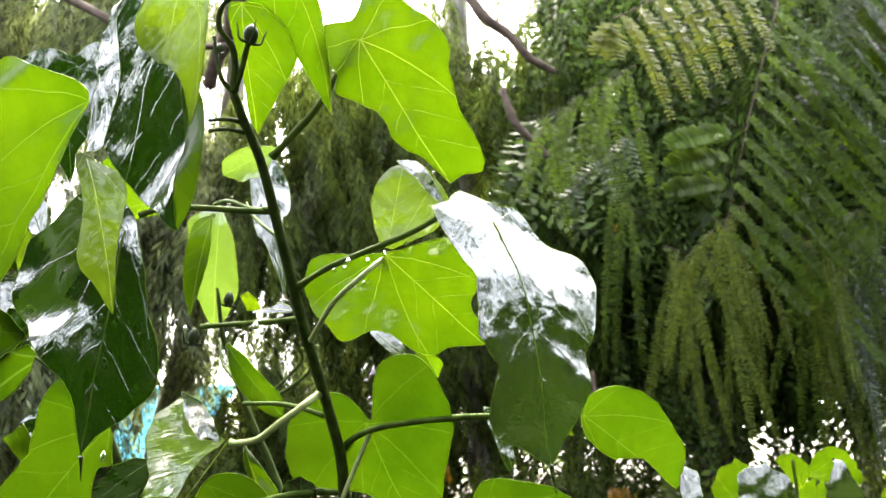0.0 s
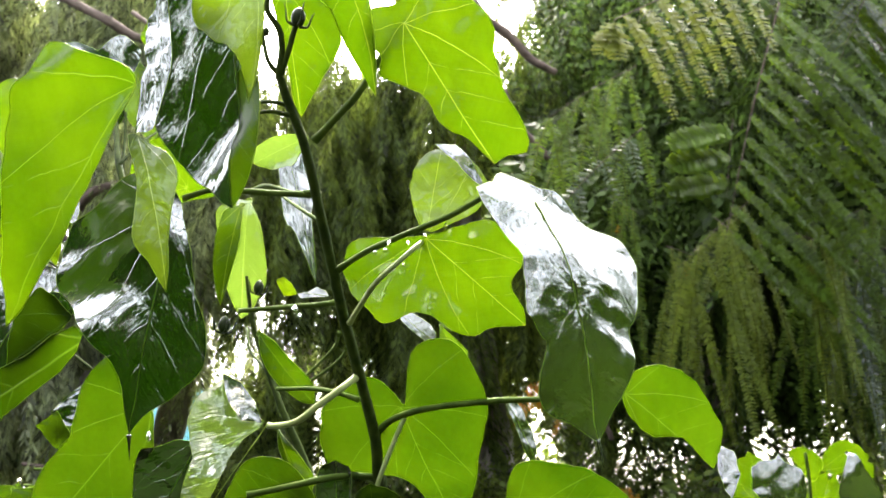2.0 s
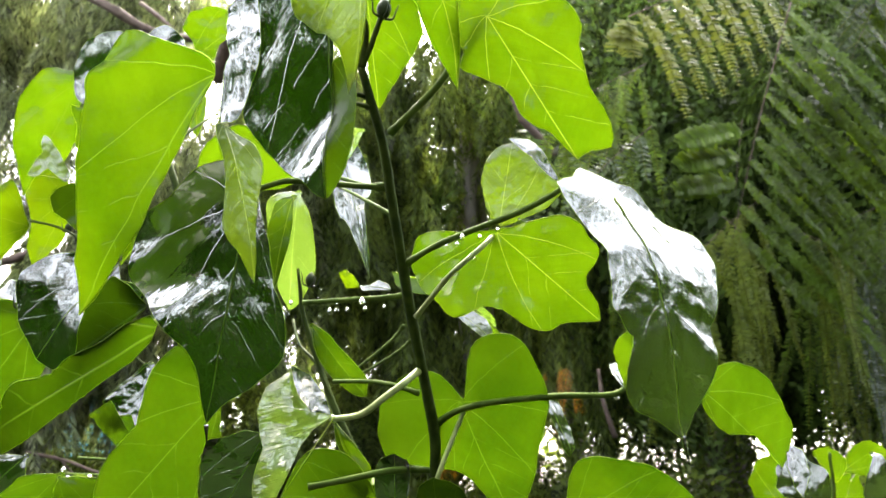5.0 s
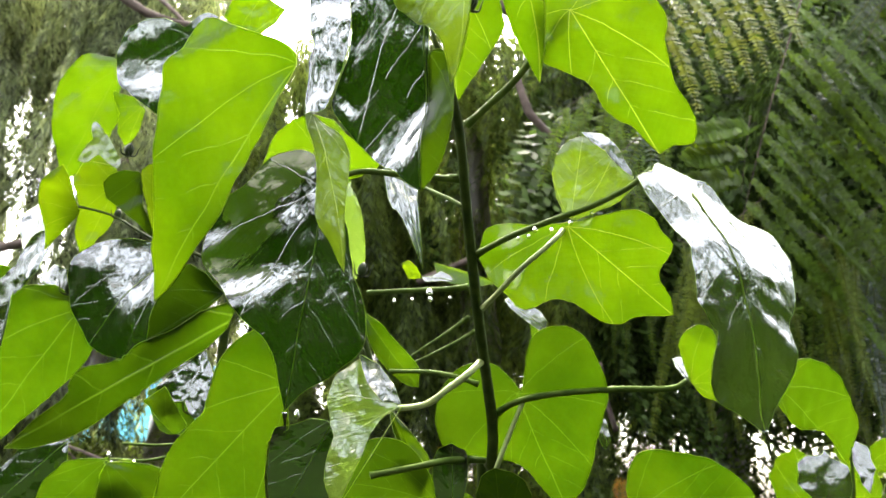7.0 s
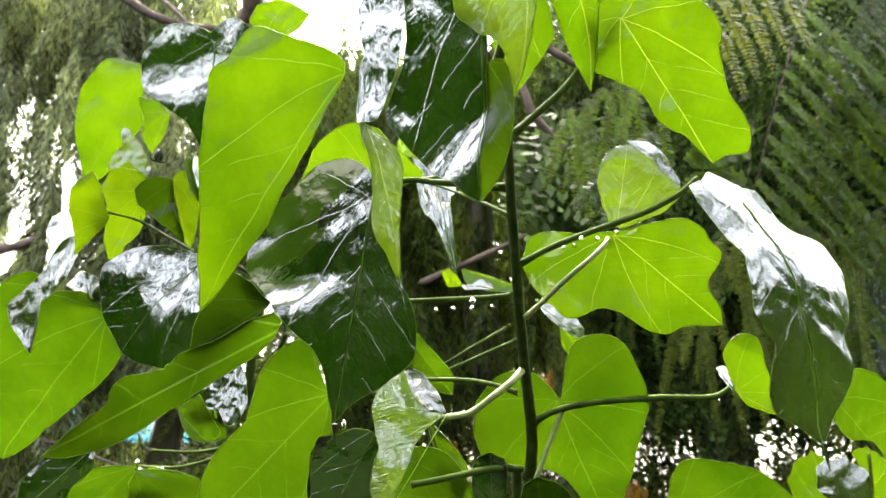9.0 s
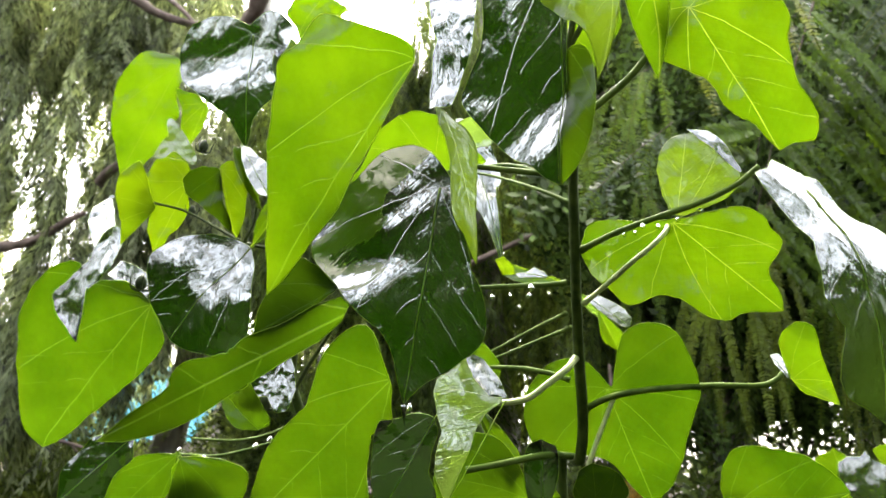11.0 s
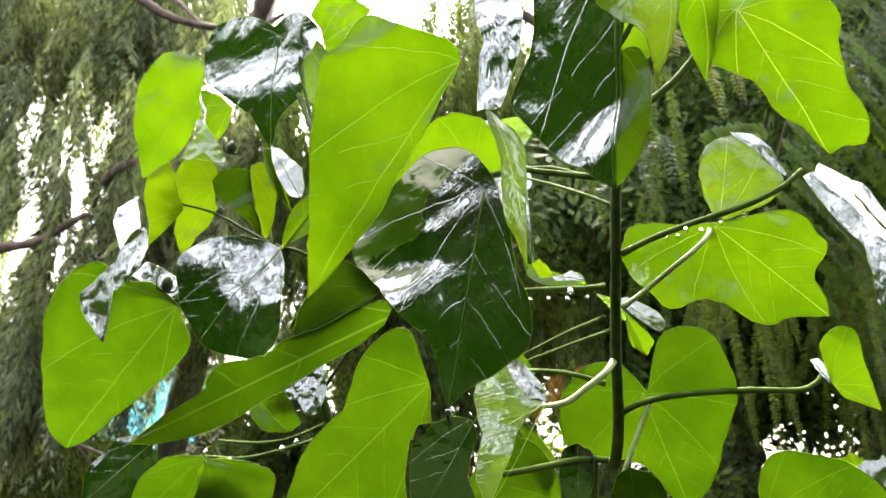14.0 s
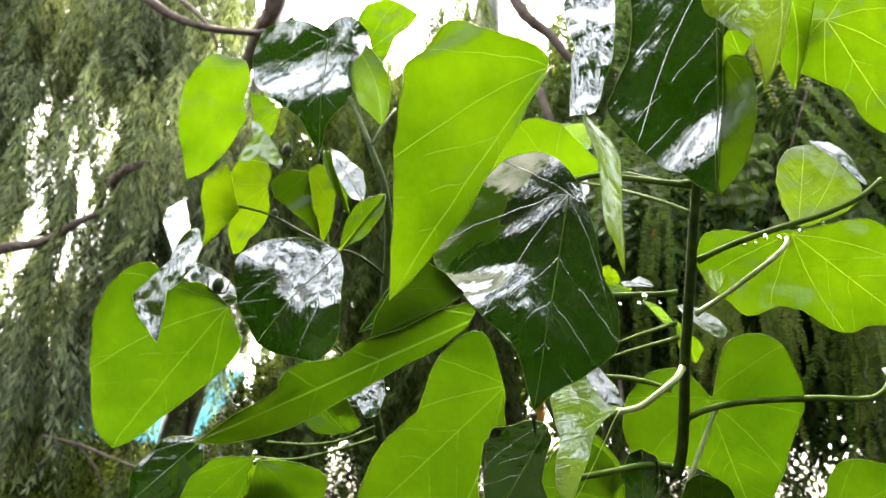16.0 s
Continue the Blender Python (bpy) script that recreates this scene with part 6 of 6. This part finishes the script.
petiole(main, [(0.0247, 0.5198, 1.5887), (0.0136, 0.5037, 1.5763), (-0.0004, 0.5006, 1.5654), (-0.0133, 0.5026, 1.5568), (-0.0295, 0.5166, 1.5559), (-0.0360, 0.5231, 1.5571)], (0.00240, 0.00195), PALE)
petiole(main, [(0.0121, 0.4270, 1.6806), (-0.0103, 0.4209, 1.6802), (-0.0336, 0.4173, 1.6811), (-0.0495, 0.4137, 1.6809), (-0.0664, 0.4147, 1.6767)], (0.00193, 0.00164), FRESH_STALK)
petiole(main, [(0.0136, 0.4853, 1.6301), (-0.0004, 0.4865, 1.6291), (-0.0155, 0.4891, 1.6292), (-0.0338, 0.4929, 1.6294), (-0.0533, 0.4967, 1.6295)], (0.00184, 0.00154), FRESH_STALK)
petiole(main, [(0.0264, 0.5824, 1.5261), (0.0011, 0.5560, 1.5240), (-0.0215, 0.5440, 1.5194), (-0.0515, 0.5340, 1.5135)], (0.00259, 0.00211), FRESH_STALK)
petiole(main, [(0.0119, 0.4027, 1.7051), (0.0245, 0.3934, 1.7131), (0.0391, 0.3831, 1.7231), (0.0517, 0.3741, 1.7376), (0.0600, 0.3675, 1.7500), (0.0674, 0.3656, 1.7606)], (0.00213, 0.00174), FRESH_STALK)
petiole(main, [(0.0296, 0.5650, 1.5004), (0.0337, 0.5520, 1.5185), (0.0427, 0.5490, 1.5404), (0.0526, 0.5480, 1.5625)], (0.00185, 0.00165), PALE)
petiole(main, [(0.0217, 0.5422, 1.5750), (0.0032, 0.5466, 1.5817), (-0.0164, 0.5587, 1.5864), (-0.0428, 0.5722, 1.5890)], (0.00189, 0.00148), FRESH_STALK)
petiole(main, [(0.0181, 0.5054, 1.6047), (0.0045, 0.5668, 1.6088), (-0.0230, 0.6246, 1.6062), (-0.0479, 0.6549, 1.6037)], (0.00130, 0.00111), FRESH_STALK)
petiole(main, [(0.0137, 0.4956, 1.6120), (0.0001, 0.5633, 1.6165), (-0.0275, 0.6236, 1.6107), (-0.0479, 0.6537, 1.6059)], (0.00130, 0.00111), FRESH_STALK)
petiole(main, [(0.0088, 0.4197, 1.6802), (-0.0060, 0.4310, 1.6851), (-0.0273, 0.4515, 1.6995), (-0.0514, 0.5006, 1.7181)], (0.00147, 0.00111), FRESH_STALK)
petiole(main, [(0.0111, 0.4362, 1.6670), (-0.0058, 0.4569, 1.6845), (-0.0274, 0.5028, 1.7127), (-0.0464, 0.5624, 1.7439)], (0.00130, 0.00092), FRESH_STALK)
stem(second, [(-0.1802, 0.8091, 1.4311), (-0.1980, 0.7372, 1.5527), (-0.2080, 0.7053, 1.6040), (-0.1962, 0.6703, 1.6654), (-0.1918, 0.6507, 1.7225), (-0.1965, 0.6371, 1.7659), (-0.2110, 0.6386, 1.8061), (-0.2252, 0.6570, 1.8435), (-0.2397, 0.6770, 1.8805)], (0.0036, 0.0024), STALK)
petiole(second, [(-0.2110, 0.6374, 1.8083), (-0.2032, 0.6581, 1.8401), (-0.1946, 0.6942, 1.8777)], (0.00134, 0.00109), STALK)
petiole(second, [(-0.1928, 0.6622, 1.6894), (-0.2159, 0.6350, 1.7005), (-0.2379, 0.6200, 1.7030), (-0.2660, 0.6295, 1.7196), (-0.3016, 0.6437, 1.7415), (-0.3371, 0.6545, 1.7538)], (0.00151, 0.00101), STALK)
petiole(second, [(-0.2401, 0.6187, 1.7040), (-0.2436, 0.6096, 1.7311), (-0.2565, 0.6086, 1.7565)], (0.00109, 0.00084), PALE)
petiole(second, [(-0.2390, 0.6200, 1.7030), (-0.2311, 0.6141, 1.7176), (-0.2263, 0.6040, 1.7297)], (0.00126, 0.00084), STALK)
petiole(second, [(-0.2113, 0.6457, 1.8067), (-0.2385, 0.6956, 1.8960), (-0.2679, 0.7283, 1.9704), (-0.2835, 0.7382, 1.9993)], (0.00134, 0.00101), STALK)
petiole(second, [(-0.2056, 0.7099, 1.5903), (-0.1857, 0.6597, 1.6027), (-0.1630, 0.6111, 1.6183), (-0.1511, 0.5805, 1.6251)], (0.00168, 0.00134), STALK)
petiole(second, [(-0.2021, 0.7191, 1.5627), (-0.2342, 0.7224, 1.5500), (-0.2656, 0.7308, 1.5465), (-0.3041, 0.7383, 1.5487)], (0.00143, 0.00118), FRESH_STALK)
petiole(second, [(-0.2012, 0.7300, 1.5537), (-0.2346, 0.7334, 1.5432), (-0.2775, 0.7429, 1.5339), (-0.3185, 0.7503, 1.5349)], (0.00151, 0.00126), FRESH_STALK)
petiole(second, [(-0.2080, 0.7053, 1.6040), (-0.2586, 0.6901, 1.6463), (-0.3104, 0.6956, 1.6779), (-0.3521, 0.7114, 1.6774)], (0.00134, 0.00109), STALK)
petiole(second, [(-0.2067, 0.7109, 1.5845), (-0.2175, 0.6988, 1.5773), (-0.2335, 0.6963, 1.5817)], (0.00168, 0.00168), STALK)
petiole(second, [(-0.0217, 0.6464, 1.5026), (-0.0340, 0.6492, 1.5385), (-0.0498, 0.6449, 1.5733), (-0.0622, 0.6417, 1.6038), (-0.0771, 0.6271, 1.6500), (-0.0805, 0.6181, 1.6770), (-0.0817, 0.6136, 1.6905)], (0.00400, 0.00100), STALK)
petiole(second, [(-0.0217, 0.6398, 1.5250), (-0.0141, 0.6302, 1.5071), (-0.0084, 0.6382, 1.4860)], (0.00168, 0.00168), PALE)
petiole(second, [(-0.0498, 0.6449, 1.5733), (-0.0668, 0.6396, 1.6129), (-0.0873, 0.6609, 1.6365), (-0.0980, 0.6828, 1.6629)], (0.00134, 0.00101), STALK)
stem(third, [(0.665, 1.461, 1.211), (0.662, 1.354, 1.441), (0.658, 1.310, 1.512), (0.648, 1.280, 1.573)], (0.0038, 0.0022), FRESH_STALK)

# buds --------------------------------------------------------------------
bud(main, (0.0124, 0.3425, 1.7405), (0.1, -0.1, 1), 0.011)
bud(second, (-0.0704, 0.6096, 1.6732), (0.1, -0.1, 1), 0.012)
bud(second, (-0.0995, 0.6184, 1.6438), (0.1, -0.1, 1), 0.014)
bud(second, (-0.2858, 0.6278, 1.7919), (0.1, -0.1, 1), 0.012)
bud(second, (-0.3572, 0.7018, 1.6827), (0.1, -0.1, 1), 0.016)
bud(second, (-0.2959, 0.6448, 1.7380), (0.1, -0.1, 1), 0.009)
bud(second, (-0.2289, 0.6997, 1.5715), (0.1, -0.1, 1), 0.016)
bud(main, (-0.0063, 0.3519, 1.7423), (0.1, -0.1, 1), 0.005)

# drops of water ----------------------------------------------------------
drop((0.0493, 0.4391, 1.6506), 0.0016, 0.9)
drop((0.0631, 0.4368, 1.6537), 0.0015, 0.9)
drop((0.0737, 0.4320, 1.6567), 0.0017, 0.9)
drop((0.0863, 0.4285, 1.6609), 0.0013, 0.9)
drop((0.0413, 0.4690, 1.6292), 0.0013, 0.9)
drop((0.0601, 0.4473, 1.6434), 0.0013, 0.9)
drop((-0.0349, 0.4940, 1.6247), 0.0017, 1)
drop((-0.0230, 0.4914, 1.6246), 0.0014, 1)
drop((-0.0111, 0.4889, 1.6245), 0.0017, 1)
drop((0.0018, 0.4863, 1.6244), 0.0011, 1)
drop((-0.0493, 0.5728, 1.5206), 0.0016, 1)
drop((-0.0112, 0.4738, 1.6261), 0.0024, 1)
drop((-0.3160, 0.7487, 1.5338), 0.0026, 0.9)
drop((-0.2937, 0.7429, 1.5338), 0.003, 1)
drop((-0.2425, 0.7306, 1.5443), 0.003, 1)
drop((-0.2286, 0.7253, 1.5500), 0.0026, 1)
drop((-0.0863, 0.4473, 1.5474), 0.0018, 2.2)
drop((0.1573, 0.5340, 1.5704), 0.0018, 1)
drop((0.0524, 0.4318, 1.6524), 0.0018, 1)
drop((0.0430, 0.4403, 1.6496), 0.0014, 1)
drop((0.0540, 0.4605, 1.6353), 0.0012, 1)
drop((-0.3932, 0.7386, 1.6184), 0.0024, 3.0)
drop((-0.0574, 0.4789, 1.6263), 0.0013, 1)
drop((-0.1954, 0.7101, 1.5247), 0.0022, 1)
drop((-0.3139, 0.7332, 1.5405), 0.0026, 1)
